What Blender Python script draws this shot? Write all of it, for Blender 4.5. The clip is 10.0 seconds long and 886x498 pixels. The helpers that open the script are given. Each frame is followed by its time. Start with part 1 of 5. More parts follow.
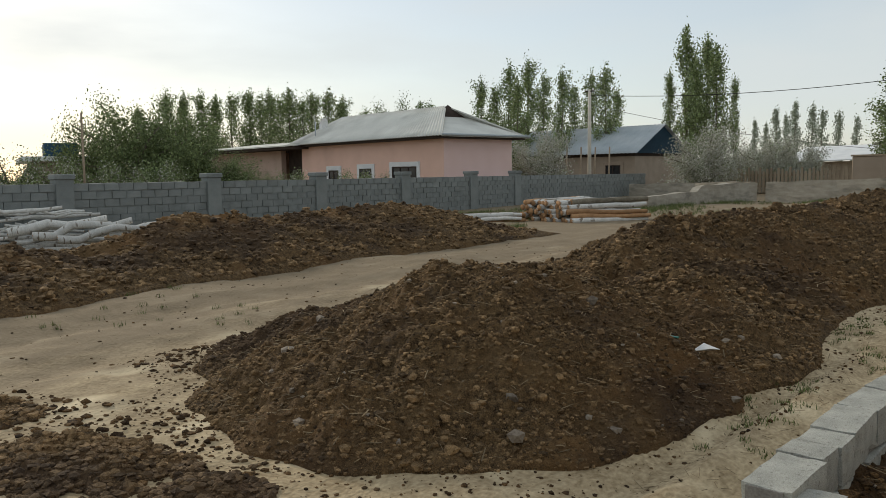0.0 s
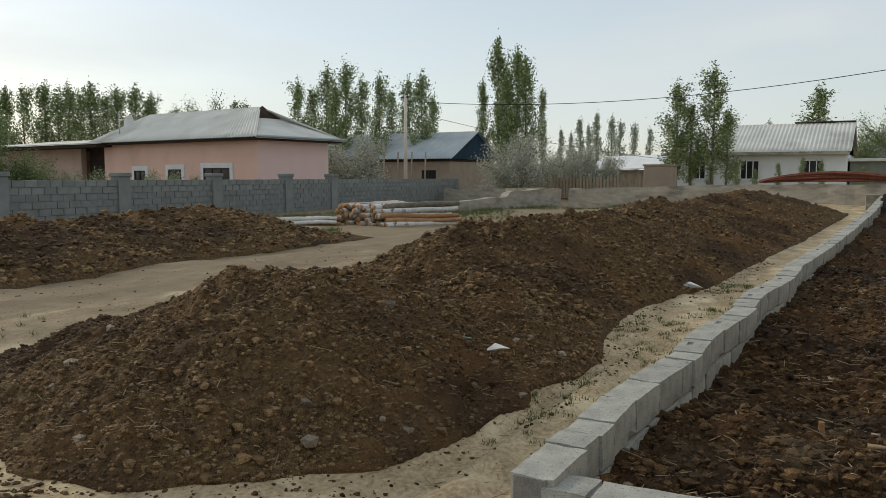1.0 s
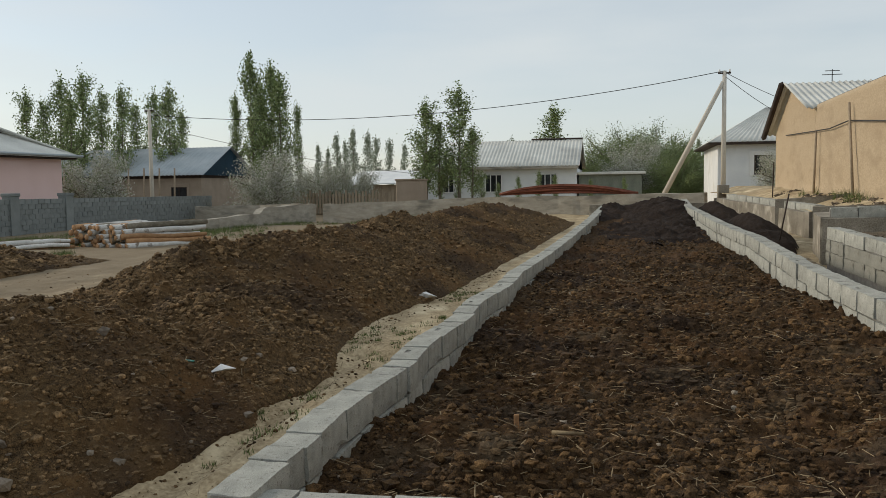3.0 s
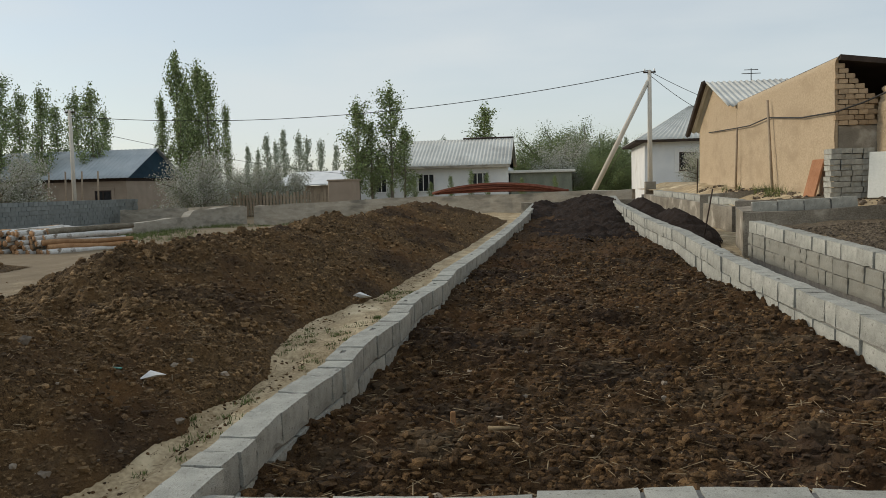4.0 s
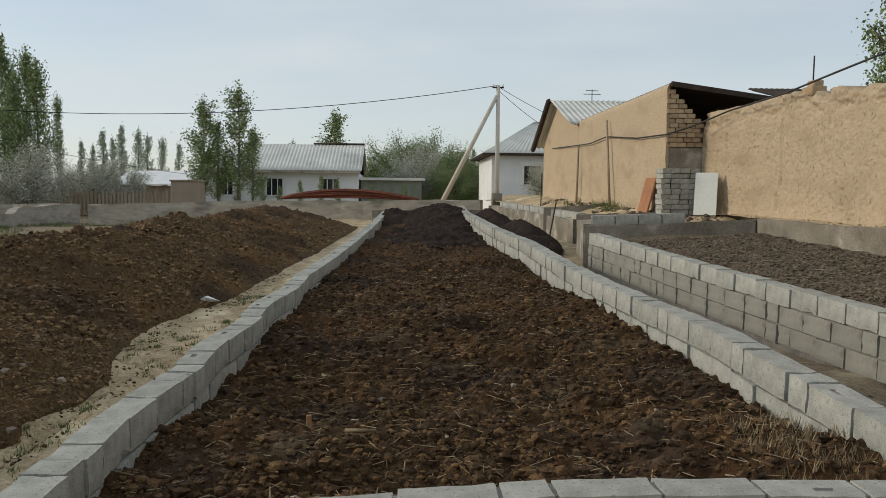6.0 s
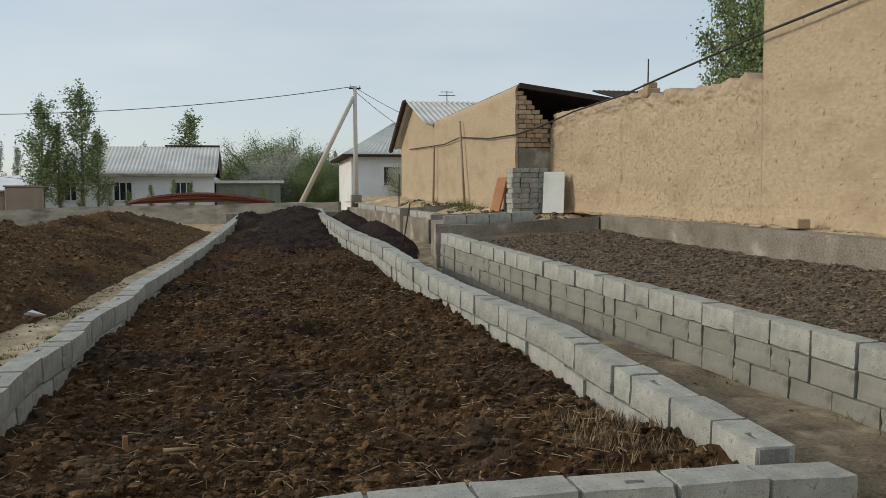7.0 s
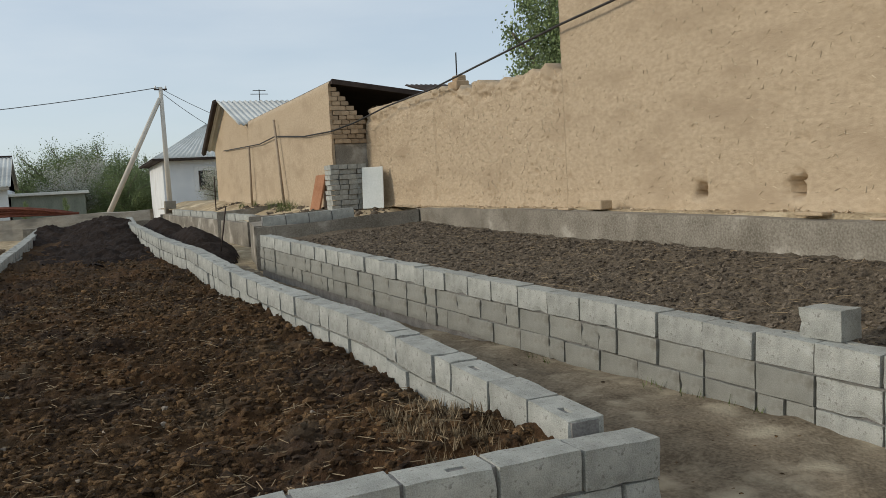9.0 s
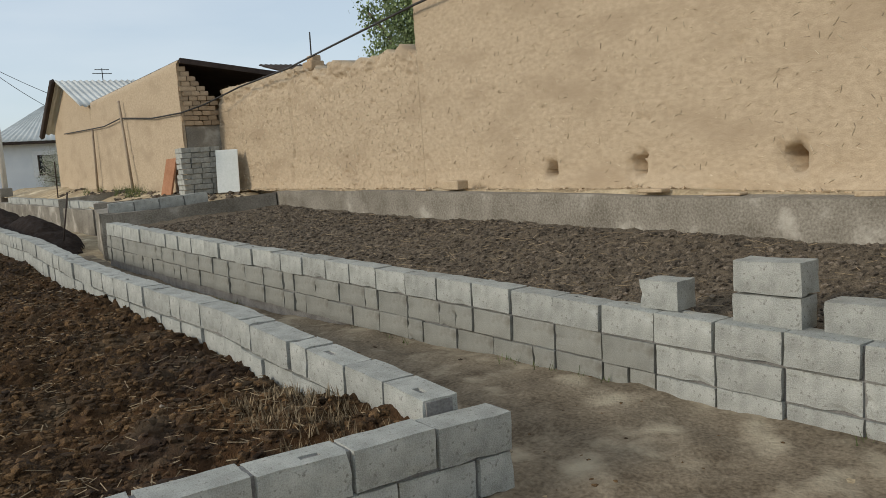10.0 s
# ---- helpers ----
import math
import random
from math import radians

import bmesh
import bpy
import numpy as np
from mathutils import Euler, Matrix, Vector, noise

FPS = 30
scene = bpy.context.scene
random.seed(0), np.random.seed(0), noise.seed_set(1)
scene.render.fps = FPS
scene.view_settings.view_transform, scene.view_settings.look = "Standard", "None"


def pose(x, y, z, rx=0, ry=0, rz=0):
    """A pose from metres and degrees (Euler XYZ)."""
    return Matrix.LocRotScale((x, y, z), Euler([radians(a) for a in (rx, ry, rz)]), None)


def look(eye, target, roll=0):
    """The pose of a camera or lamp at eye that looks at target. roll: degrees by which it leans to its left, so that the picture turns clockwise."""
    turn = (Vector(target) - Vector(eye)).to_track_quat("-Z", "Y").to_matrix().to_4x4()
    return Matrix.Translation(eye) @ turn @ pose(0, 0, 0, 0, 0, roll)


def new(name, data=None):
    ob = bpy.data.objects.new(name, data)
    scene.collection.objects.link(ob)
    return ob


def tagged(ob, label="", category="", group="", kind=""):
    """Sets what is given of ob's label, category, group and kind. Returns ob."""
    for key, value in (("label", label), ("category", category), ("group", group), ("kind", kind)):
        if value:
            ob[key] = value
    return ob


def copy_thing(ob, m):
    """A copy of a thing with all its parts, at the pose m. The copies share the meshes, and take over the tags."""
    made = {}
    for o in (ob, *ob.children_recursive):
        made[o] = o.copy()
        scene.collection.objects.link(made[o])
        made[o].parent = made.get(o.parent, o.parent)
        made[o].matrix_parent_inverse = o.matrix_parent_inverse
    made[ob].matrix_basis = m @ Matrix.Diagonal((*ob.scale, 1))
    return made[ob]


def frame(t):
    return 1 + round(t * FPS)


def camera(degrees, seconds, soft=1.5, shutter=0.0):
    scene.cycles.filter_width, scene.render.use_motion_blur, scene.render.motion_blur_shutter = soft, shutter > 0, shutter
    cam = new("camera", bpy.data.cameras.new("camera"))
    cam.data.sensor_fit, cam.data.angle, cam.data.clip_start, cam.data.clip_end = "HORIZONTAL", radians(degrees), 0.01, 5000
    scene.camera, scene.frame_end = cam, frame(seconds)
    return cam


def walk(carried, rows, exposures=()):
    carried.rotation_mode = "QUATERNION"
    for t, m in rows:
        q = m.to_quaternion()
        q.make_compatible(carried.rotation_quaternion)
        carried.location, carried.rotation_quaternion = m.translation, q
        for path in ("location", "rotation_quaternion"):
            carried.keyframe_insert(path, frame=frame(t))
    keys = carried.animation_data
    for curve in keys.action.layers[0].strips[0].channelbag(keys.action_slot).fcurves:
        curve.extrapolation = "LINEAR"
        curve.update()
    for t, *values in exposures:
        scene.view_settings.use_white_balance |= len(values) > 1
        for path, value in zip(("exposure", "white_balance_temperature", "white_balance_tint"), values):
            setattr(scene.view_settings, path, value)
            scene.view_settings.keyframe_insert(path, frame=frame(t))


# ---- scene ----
cam = camera(56.5, 10.0, soft=0.85)

PATH = [
    (0, (0.033, 0.132, 1.519), (-1.279, 1.631, 1.339), -0.78),
    (0.5, (0.091, 0.137, 1.532), (-0.988, 1.812, 1.357), -0.13),
    (1, (0.198, 0.161, 1.541), (-0.759, 1.909, 1.366), 0.10),
    (1.5, (0.354, 0.169, 1.546), (-0.398, 2.014, 1.373), 0.43),
    (2, (0.455, 0.153, 1.553), (-0.095, 2.069, 1.385), 0.66),
    (2.5, (0.494, 0.146, 1.558), (0.015, 2.082, 1.403), 0.07),
    (2.7, (0.509, 0.165, 1.558), (0.049, 2.106, 1.412), -0.23),
    (4, (0.514, 0.167, 1.550), (0.247, 2.143, 1.405), -1.42),
    (4.5, (0.428, 0.125, 1.544), (0.253, 2.112, 1.402), -0.91),
    (5, (0.390, 0.070, 1.539), (0.315, 2.063, 1.402), -0.11),
    (5.2, (0.374, 0.060, 1.532), (0.334, 2.055, 1.397), 0.0),
    (6.3, (0.518, 0.124, 1.542), (0.702, 2.111, 1.415), 0.4),
    (6.5, (0.580, 0.135, 1.547), (0.834, 2.115, 1.421), 0.09),
    (7, (0.677, 0.201, 1.536), (1.099, 2.152, 1.410), -0.31),
    (7.5, (0.717, 0.223, 1.530), (1.301, 2.132, 1.402), -0.82),
    (8, (0.731, 0.240, 1.527), (1.402, 2.120, 1.396), -1.73),
    (8.5, (0.758, 0.245, 1.523), (1.499, 2.098, 1.389), -2.63),
    (9, (0.781, 0.240, 1.522), (1.597, 2.060, 1.375), -3.34),
    (9.5, (0.817, 0.242, 1.520), (1.779, 1.984, 1.325), -3.86),
    (10, (0.845, 0.227, 1.522), (1.942, 1.885, 1.309), -4.08),
]
walk(cam, [(t, look(eye, target, roll)) for t, eye, target, roll in PATH], [(0, 0.0, 6950, 10), (1, 0.04, 6900, 10), (2, 0.03, 6900, 10), (4.5, 0.0, 6800, 10), (7, -0.03, 6600, 10), (8.5, -0.03, 6400, 10), (10, 0.07, 6350, 10)])

# ---- sky and sun ----
SUN_AZ, SUN_EL = -78.0, 22.0          # degrees from +y to the right, and up
world = bpy.data.worlds.new("evening_sky")
scene.world = world
world.use_nodes = True
wn, wl = world.node_tree.nodes, world.node_tree.links
wn.clear()
w_out = wn.new("ShaderNodeOutputWorld")
w_bg = wn.new("ShaderNodeBackground")
w_sky = wn.new("ShaderNodeTexSky")
w_sky.sky_type, w_sky.sun_disc = "NISHITA", False
w_sky.sun_elevation, w_sky.sun_rotation = radians(SUN_EL), radians(SUN_AZ)
w_sky.dust_density, w_sky.air_density, w_sky.ozone_density = 0.8, 1.0, 2.0
w_co = wn.new("ShaderNodeTexCoord")
w_map = wn.new("ShaderNodeMapping")
w_map.inputs["Scale"].default_value = (1.2, 1.2, 5.0)
w_noise = wn.new("ShaderNodeTexNoise")
w_noise.inputs["Scale"].default_value, w_noise.inputs["Detail"].default_value = 1.7, 6.0
w_ramp = wn.new("ShaderNodeValToRGB")
w_ramp.color_ramp.elements[0].position, w_ramp.color_ramp.elements[1].position = 0.42, 0.72
w_ramp.color_ramp.elements[0].color, w_ramp.color_ramp.elements[1].color = (0.58, 0.58, 0.58, 1), (0.92, 0.92, 0.92, 1)
w_mix = wn.new("ShaderNodeMixRGB")
w_mix.inputs["Color2"].default_value = (5.0, 5.5, 5.85, 1)     # thin high cloud
wl.new(w_co.outputs["Generated"], w_map.inputs["Vector"])
wl.new(w_map.outputs["Vector"], w_noise.inputs["Vector"])
wl.new(w_noise.outputs["Fac"], w_ramp.inputs["Fac"])
wl.new(w_ramp.outputs["Color"], w_mix.inputs["Fac"])
wl.new(w_sky.outputs["Color"], w_mix.inputs["Color1"])
wl.new(w_mix.outputs["Color"], w_bg.inputs["Color"])
w_bg.inputs["Strength"].default_value = 0.135
wl.new(w_bg.outputs["Background"], w_out.inputs["Surface"])
sun = new("sun", bpy.data.lights.new("sun", "SUN"))
sun.data.energy, sun.data.angle, sun.data.color = 1.75, radians(12), (1.0, 0.90, 0.745)
_a, _e = radians(SUN_AZ), radians(SUN_EL)
sun.matrix_world = look((0, 0, 30), (-math.sin(_a) * math.cos(_e), -math.cos(_a) * math.cos(_e), 30 - math.sin(_e)))

# ---- materials ----


def material(name, low, high, rough=0.9, scale=6.0, fine=60.0, bump=0.3, metal=0.0, spread=0.0, third=None, third_at=(0.6, 0.7), third_scale=1.5,
             stretch=(1, 1, 1), dist=0.02, island=False):
    """A surface of two tones mixed by coarse and fine noise, with fine relief; a third tone comes in as patches."""
    m = bpy.data.materials.new(name)
    m.use_nodes = True
    n, l = m.node_tree.nodes, m.node_tree.links
    b = n["Principled BSDF"]
    co = n.new("ShaderNodeTexCoord")
    mp = n.new("ShaderNodeMapping")
    mp.inputs["Scale"].default_value = stretch
    l.new(co.outputs["Object"], mp.inputs["Vector"])
    coarse, grain = n.new("ShaderNodeTexNoise"), n.new("ShaderNodeTexNoise")
    coarse.inputs["Scale"].default_value, coarse.inputs["Detail"].default_value = scale, 5.0
    grain.inputs["Scale"].default_value, grain.inputs["Detail"].default_value = fine, 4.0
    for t in (coarse, grain):
        l.new(mp.outputs["Vector"], t.inputs["Vector"])
    add = n.new("ShaderNodeMath")
    add.operation = "MULTIPLY_ADD"
    add.inputs[1].default_value = 0.5
    half = n.new("ShaderNodeMath")
    half.operation = "MULTIPLY"
    half.inputs[1].default_value = 0.5
    l.new(grain.outputs["Fac"], half.inputs[0])
    l.new(coarse.outputs["Fac"], add.inputs[0])
    l.new(half.outputs[0], add.inputs[2])
    ramp = n.new("ShaderNodeValToRGB")
    ramp.color_ramp.elements[0].position, ramp.color_ramp.elements[1].position = 0.36, 0.64
    ramp.color_ramp.elements[0].color, ramp.color_ramp.elements[1].color = (*low, 1), (*high, 1)
    l.new(add.outputs[0], ramp.inputs["Fac"])
    col = ramp.outputs["Color"]
    if third:
        patch = n.new("ShaderNodeTexNoise")
        patch.inputs["Scale"].default_value, patch.inputs["Detail"].default_value = third_scale, 6.0
        l.new(mp.outputs["Vector"], patch.inputs["Vector"])
        pr = n.new("ShaderNodeValToRGB")
        pr.color_ramp.elements[0].position, pr.color_ramp.elements[1].position = third_at
        l.new(patch.outputs["Fac"], pr.inputs["Fac"])
        mix = n.new("ShaderNodeMixRGB")
        mix.inputs["Color2"].default_value = (*third, 1)
        l.new(pr.outputs["Color"], mix.inputs["Fac"])
        l.new(col, mix.inputs["Color1"])
        col = mix.outputs["Color"]
    if spread:
        if island:
            info, port = n.new("ShaderNodeNewGeometry"), "Random Per Island"
        else:
            info, port = n.new("ShaderNodeObjectInfo"), "Random"
        rng = n.new("ShaderNodeMapRange")
        rng.inputs["To Min"].default_value, rng.inputs["To Max"].default_value = 1 - spread, 1 + spread
        l.new(info.outputs[port], rng.inputs["Value"])
        hsv = n.new("ShaderNodeHueSaturation")
        l.new(rng.outputs[0], hsv.inputs["Value"])
        l.new(col, hsv.inputs["Color"])
        col = hsv.outputs["Color"]
    l.new(col, b.inputs["Base Color"])
    b.inputs["Roughness"].default_value, b.inputs["Metallic"].default_value = rough, metal
    b.inputs["Specular IOR Level"].default_value = 0.25
    if bump:
        bp = n.new("ShaderNodeBump")
        bp.inputs["Strength"].default_value, bp.inputs["Distance"].default_value = bump, dist
        l.new(add.outputs[0], bp.inputs["Height"])
        l.new(bp.outputs["Normal"], b.inputs["Normal"])
    return m


M = {
    # soil and heapsoil are darker than their clods, to paint in crevice shade
    "soil": material("dark_manured_soil", (0.013, 0.0065, 0.0026), (0.128, 0.072, 0.029), 0.95, 24, 130, 1.0, third=(0.115, 0.057, 0.022), third_at=(0.48, 0.68), third_scale=0.8, dist=0.06),
    "heapsoil": material("crumbly_brown_soil", (0.027, 0.0148, 0.0064), (0.265, 0.168, 0.079), 0.95, 26, 140, 1.0, third=(0.205, 0.112, 0.045), third_at=(0.48, 0.68), third_scale=0.7, dist=0.06),
    "heapclod": material("brown_soil_clod", (0.066, 0.040, 0.0188), (0.305, 0.198, 0.101), 0.95, 20, 120, 1.0, spread=0.62, island=True),
    "clod": material("soil_clod", (0.026, 0.0142, 0.0062), (0.165, 0.095, 0.041), 0.95, 20, 120, 1.0, spread=0.65, island=True),
    "greyclod": material("grey_soil_clod", (0.058, 0.046, 0.033), (0.19, 0.152, 0.112), 0.95, 12, 90, 0.8, spread=0.55, island=True),
    "rubble": material("clay_rubble", (0.40, 0.30, 0.19), (0.55, 0.43, 0.29), 0.95, 8, 60, 0.6, spread=0.2, island=True),
    "pile": material("fresh_black_soil", (0.011, 0.0064, 0.0044), (0.040, 0.024, 0.0155), 0.95, 20, 110, 1.0, dist=0.05),
    "plot": material("grey_dry_soil", (0.062, 0.047, 0.031), (0.23, 0.182, 0.126), 0.95, 22, 110, 1.0, dist=0.04),
    "dirt": material("dusty_loam", (0.25, 0.185, 0.105), (0.54, 0.43, 0.275), 0.95, 3.4, 36, 0.8, third=(0.66, 0.55, 0.37), third_at=(0.54, 0.68), third_scale=1.9, stretch=(1, 0.7, 1), dist=0.04),
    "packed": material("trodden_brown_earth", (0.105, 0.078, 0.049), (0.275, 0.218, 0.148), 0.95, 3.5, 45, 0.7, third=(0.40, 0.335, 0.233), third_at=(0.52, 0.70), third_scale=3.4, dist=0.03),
    "block": material("cinder_block", (0.275, 0.277, 0.247), (0.49, 0.49, 0.442), 0.92, 9, 170, 1.0, spread=0.10, third=(0.235, 0.228, 0.20), third_at=(0.60, 0.70), third_scale=48, dist=0.012),
    "darker_block": material("damp_cinder_block", (0.20, 0.197, 0.171), (0.335, 0.33, 0.288), 0.92, 5, 190, 0.9, spread=0.07, third=(0.18, 0.165, 0.135), third_at=(0.56, 0.74), third_scale=8, dist=0.012),
    "mortar": material("mortar", (0.16, 0.15, 0.14), (0.28, 0.27, 0.25), 0.95, 10, 90, 0.5),
    "grey_block": material("weathered_grey_block", (0.165, 0.18, 0.175), (0.255, 0.272, 0.262), 0.92, 3, 80, 0.4, spread=0.12),
    "concrete": material("old_concrete", (0.15, 0.13, 0.10), (0.345, 0.312, 0.255), 0.92, 2.6, 50, 0.6, third=(0.47, 0.43, 0.36), third_at=(0.58, 0.70), third_scale=2.6),
    "mudwall": material("low_mud_wall", (0.28, 0.25, 0.20), (0.45, 0.41, 0.34), 0.95, 2.5, 40, 0.6, third=(0.19, 0.175, 0.145), third_at=(0.52, 0.7), third_scale=1.2, stretch=(1, 1, 3)),
    "plaster": material("straw_clay_plaster", (0.395, 0.304, 0.203), (0.54, 0.428, 0.294), 0.95, 16, 110, 0.5, third=(0.375, 0.286, 0.190), third_at=(0.50, 0.75), third_scale=1.3, stretch=(1, 0.75, 1.6), dist=0.016),
    "adobe": material("adobe_brick", (0.30, 0.21, 0.125), (0.45, 0.33, 0.21), 0.95, 6, 60, 0.6, spread=0.2),
    # duller pink: the shade under the porch roof is in this colour
    "shaded_pink": material("dusty_pink_plaster", (0.50, 0.37, 0.31), (0.60, 0.45, 0.38), 0.9, 1.2, 30, 0.2, third=(0.42, 0.30, 0.25), third_at=(0.5, 0.8), third_scale=0.7),
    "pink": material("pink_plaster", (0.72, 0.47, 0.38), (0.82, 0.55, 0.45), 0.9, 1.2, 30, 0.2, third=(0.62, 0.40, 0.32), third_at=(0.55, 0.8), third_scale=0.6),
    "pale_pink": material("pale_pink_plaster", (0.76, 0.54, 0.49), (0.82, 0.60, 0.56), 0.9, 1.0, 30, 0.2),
    "white": material("whitewash", (0.66, 0.68, 0.69), (0.80, 0.81, 0.80), 0.9, 1.5, 40, 0.25, third=(0.55, 0.54, 0.50), third_at=(0.6, 0.8), third_scale=0.8),
    "brown": material("brown_plaster", (0.28, 0.222, 0.168), (0.37, 0.298, 0.23), 0.9, 1.5, 30, 0.2),
    "slate": material("weathered_roof_slate", (0.52, 0.52, 0.48), (0.70, 0.70, 0.65), 0.85, 0.9, 25, 0.3, third=(0.38, 0.38, 0.35), third_at=(0.55, 0.75), third_scale=0.5),
    "bluegrey": material("blue_grey_roof_slate", (0.32, 0.365, 0.39), (0.45, 0.49, 0.51), 0.8, 0.9, 25, 0.3),
    "shed_green": material("grey_green_boards", (0.17, 0.19, 0.155), (0.27, 0.29, 0.24), 0.85, 3, 30, 0.3, stretch=(1, 1, 0.3)),
    "navy": material("dark_blue_sheet", (0.018, 0.06, 0.10), (0.03, 0.085, 0.13), 0.6, 2, 20, 0.1),
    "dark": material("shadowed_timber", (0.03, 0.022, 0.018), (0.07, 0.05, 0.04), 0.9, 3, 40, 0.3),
    "wood": material("grey_timber", (0.22, 0.17, 0.12), (0.40, 0.32, 0.23), 0.85, 3, 50, 0.4, stretch=(1, 1, 0.2)),
    "birch": material("pale_bark", (0.46, 0.45, 0.42), (0.72, 0.71, 0.67), 0.85, 5, 50, 0.4, spread=0.18, third=(0.20, 0.165, 0.13), third_at=(0.60, 0.68), third_scale=5),
    "cutwood": material("cut_wood", (0.27, 0.145, 0.07), (0.46, 0.27, 0.14), 0.85, 8, 60, 0.3, spread=0.25),
    "bark": material("tree_bark", (0.10, 0.085, 0.06), (0.24, 0.21, 0.16), 0.95, 6, 40, 0.6),
    "poplar": material("poplar_leaf", (0.118, 0.165, 0.064), (0.29, 0.35, 0.155), 0.6, 3, 20, 0, spread=0.5, island=True),
    "leaf": material("green_leaf", (0.105, 0.145, 0.056), (0.24, 0.29, 0.125), 0.6, 3, 20, 0, spread=0.45, island=True),
    "blossom": material("white_blossom", (0.38, 0.375, 0.32), (0.60, 0.59, 0.52), 0.8, 3, 20, 0, spread=0.22, island=True),
    # leaf green lifted and greyed: the haze of distance is painted in
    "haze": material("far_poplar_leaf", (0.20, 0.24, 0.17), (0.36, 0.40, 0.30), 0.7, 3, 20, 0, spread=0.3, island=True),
    "grass": material("short_grass", (0.07, 0.10, 0.03), (0.17, 0.20, 0.07), 0.85, 3, 20, 0, spread=0.4, island=True),
    "pale_straw": material("pale_straw", (0.46, 0.38, 0.26), (0.66, 0.56, 0.40), 0.8, 5, 40, 0, spread=0.25, island=True),
    "straw": material("straw", (0.16, 0.115, 0.065), (0.34, 0.26, 0.16), 0.9, 5, 40, 0, spread=0.5, island=True),
    "pebble": material("pale_stone", (0.16, 0.125, 0.095), (0.32, 0.27, 0.21), 0.9, 8, 60, 0.5, spread=0.4, island=True),
    "rust": material("rusty_pipe", (0.11, 0.035, 0.02), (0.22, 0.075, 0.045), 0.8, 8, 60, 0.4, spread=0.2),
    "pole": material("concrete_pole", (0.50, 0.46, 0.39), (0.64, 0.59, 0.51), 0.9, 3, 40, 0.3),
    "frame": material("white_window_paint", (0.70, 0.70, 0.68), (0.82, 0.82, 0.80), 0.6, 4, 40, 0.1),
    "glass": material("dark_window_glass", (0.015, 0.017, 0.02), (0.03, 0.033, 0.035), 0.08, 2, 10, 0),
    "cable": material("black_cable", (0.03, 0.028, 0.026), (0.06, 0.055, 0.05), 0.7, 5, 20, 0),
    "board": material("white_board", (0.72, 0.75, 0.70), (0.84, 0.86, 0.82), 0.7, 2, 30, 0.1),
    "redboard": material("rust_red_board", (0.30, 0.13, 0.06), (0.42, 0.21, 0.11), 0.8, 3, 30, 0.2),
    "dish": material("dish_paint", (0.62, 0.62, 0.60), (0.72, 0.72, 0.70), 0.5, 4, 20, 0),
    "paper": material("white_paper_scrap", (0.68, 0.68, 0.66), (0.80, 0.80, 0.78), 0.7, 9, 40, 0.1),
    "teal": material("teal_plastic", (0.05, 0.22, 0.18), (0.08, 0.28, 0.23), 0.4, 9, 40, 0),
}



def trodden_track(m, tone, x_from, x_to):
    """Brown trodden earth takes over from x_from to x_to across the ground, with a ragged edge and streaks along the way."""
    n, l = m.node_tree.nodes, m.node_tree.links
    b = n["Principled BSDF"]
    old = b.inputs["Base Color"].links[0].from_socket
    co, mp, sep = n.new("ShaderNodeTexCoord"), n.new("ShaderNodeMapping"), n.new("ShaderNodeSeparateXYZ")
    mp.inputs["Scale"].default_value = (1.0, 0.22, 1.0)
    l.new(co.outputs["Object"], mp.inputs["Vector"])
    l.new(co.outputs["Object"], sep.inputs[0])
    streak = n.new("ShaderNodeTexNoise")
    streak.inputs["Scale"].default_value, streak.inputs["Detail"].default_value = 2.6, 7.0
    l.new(mp.outputs["Vector"], streak.inputs["Vector"])
    wob = n.new("ShaderNodeMath")
    wob.operation, wob.inputs[1].default_value = "MULTIPLY_ADD", 7.0
    l.new(streak.outputs["Fac"], wob.inputs[0])
    l.new(sep.outputs["X"], wob.inputs[2])
    fade = n.new("ShaderNodeMapRange")
    fade.inputs["From Min"].default_value, fade.inputs["From Max"].default_value = x_from + 3.5, x_to + 3.5
    fade.inputs["To Max"].default_value = 0.85
    l.new(wob.outputs[0], fade.inputs["Value"])
    mix = n.new("ShaderNodeMixRGB")
    mix.inputs["Color2"].default_value = (*tone, 1)
    l.new(fade.outputs[0], mix.inputs["Fac"])
    l.new(old, mix.inputs["Color1"])
    l.new(mix.outputs["Color"], b.inputs["Base Color"])


def blotch(m, tone, scale, low, high, most):
    """Patches of another earth through a soil."""
    n, l = m.node_tree.nodes, m.node_tree.links
    b = n["Principled BSDF"]
    old = b.inputs["Base Color"].links[0].from_socket
    co, noise, fade, mix = n.new("ShaderNodeTexCoord"), n.new("ShaderNodeTexNoise"), n.new("ShaderNodeMapRange"), n.new("ShaderNodeMixRGB")
    noise.inputs["Scale"].default_value, noise.inputs["Detail"].default_value = scale, 5.0
    l.new(co.outputs["Object"], noise.inputs["Vector"])
    fade.inputs["From Min"].default_value, fade.inputs["From Max"].default_value, fade.inputs["To Max"].default_value = low, high, most
    l.new(noise.outputs["Fac"], fade.inputs["Value"])
    mix.inputs["Color2"].default_value = (*tone, 1)
    l.new(fade.outputs[0], mix.inputs["Fac"])
    l.new(old, mix.inputs["Color1"])
    l.new(mix.outputs["Color"], b.inputs["Base Color"])


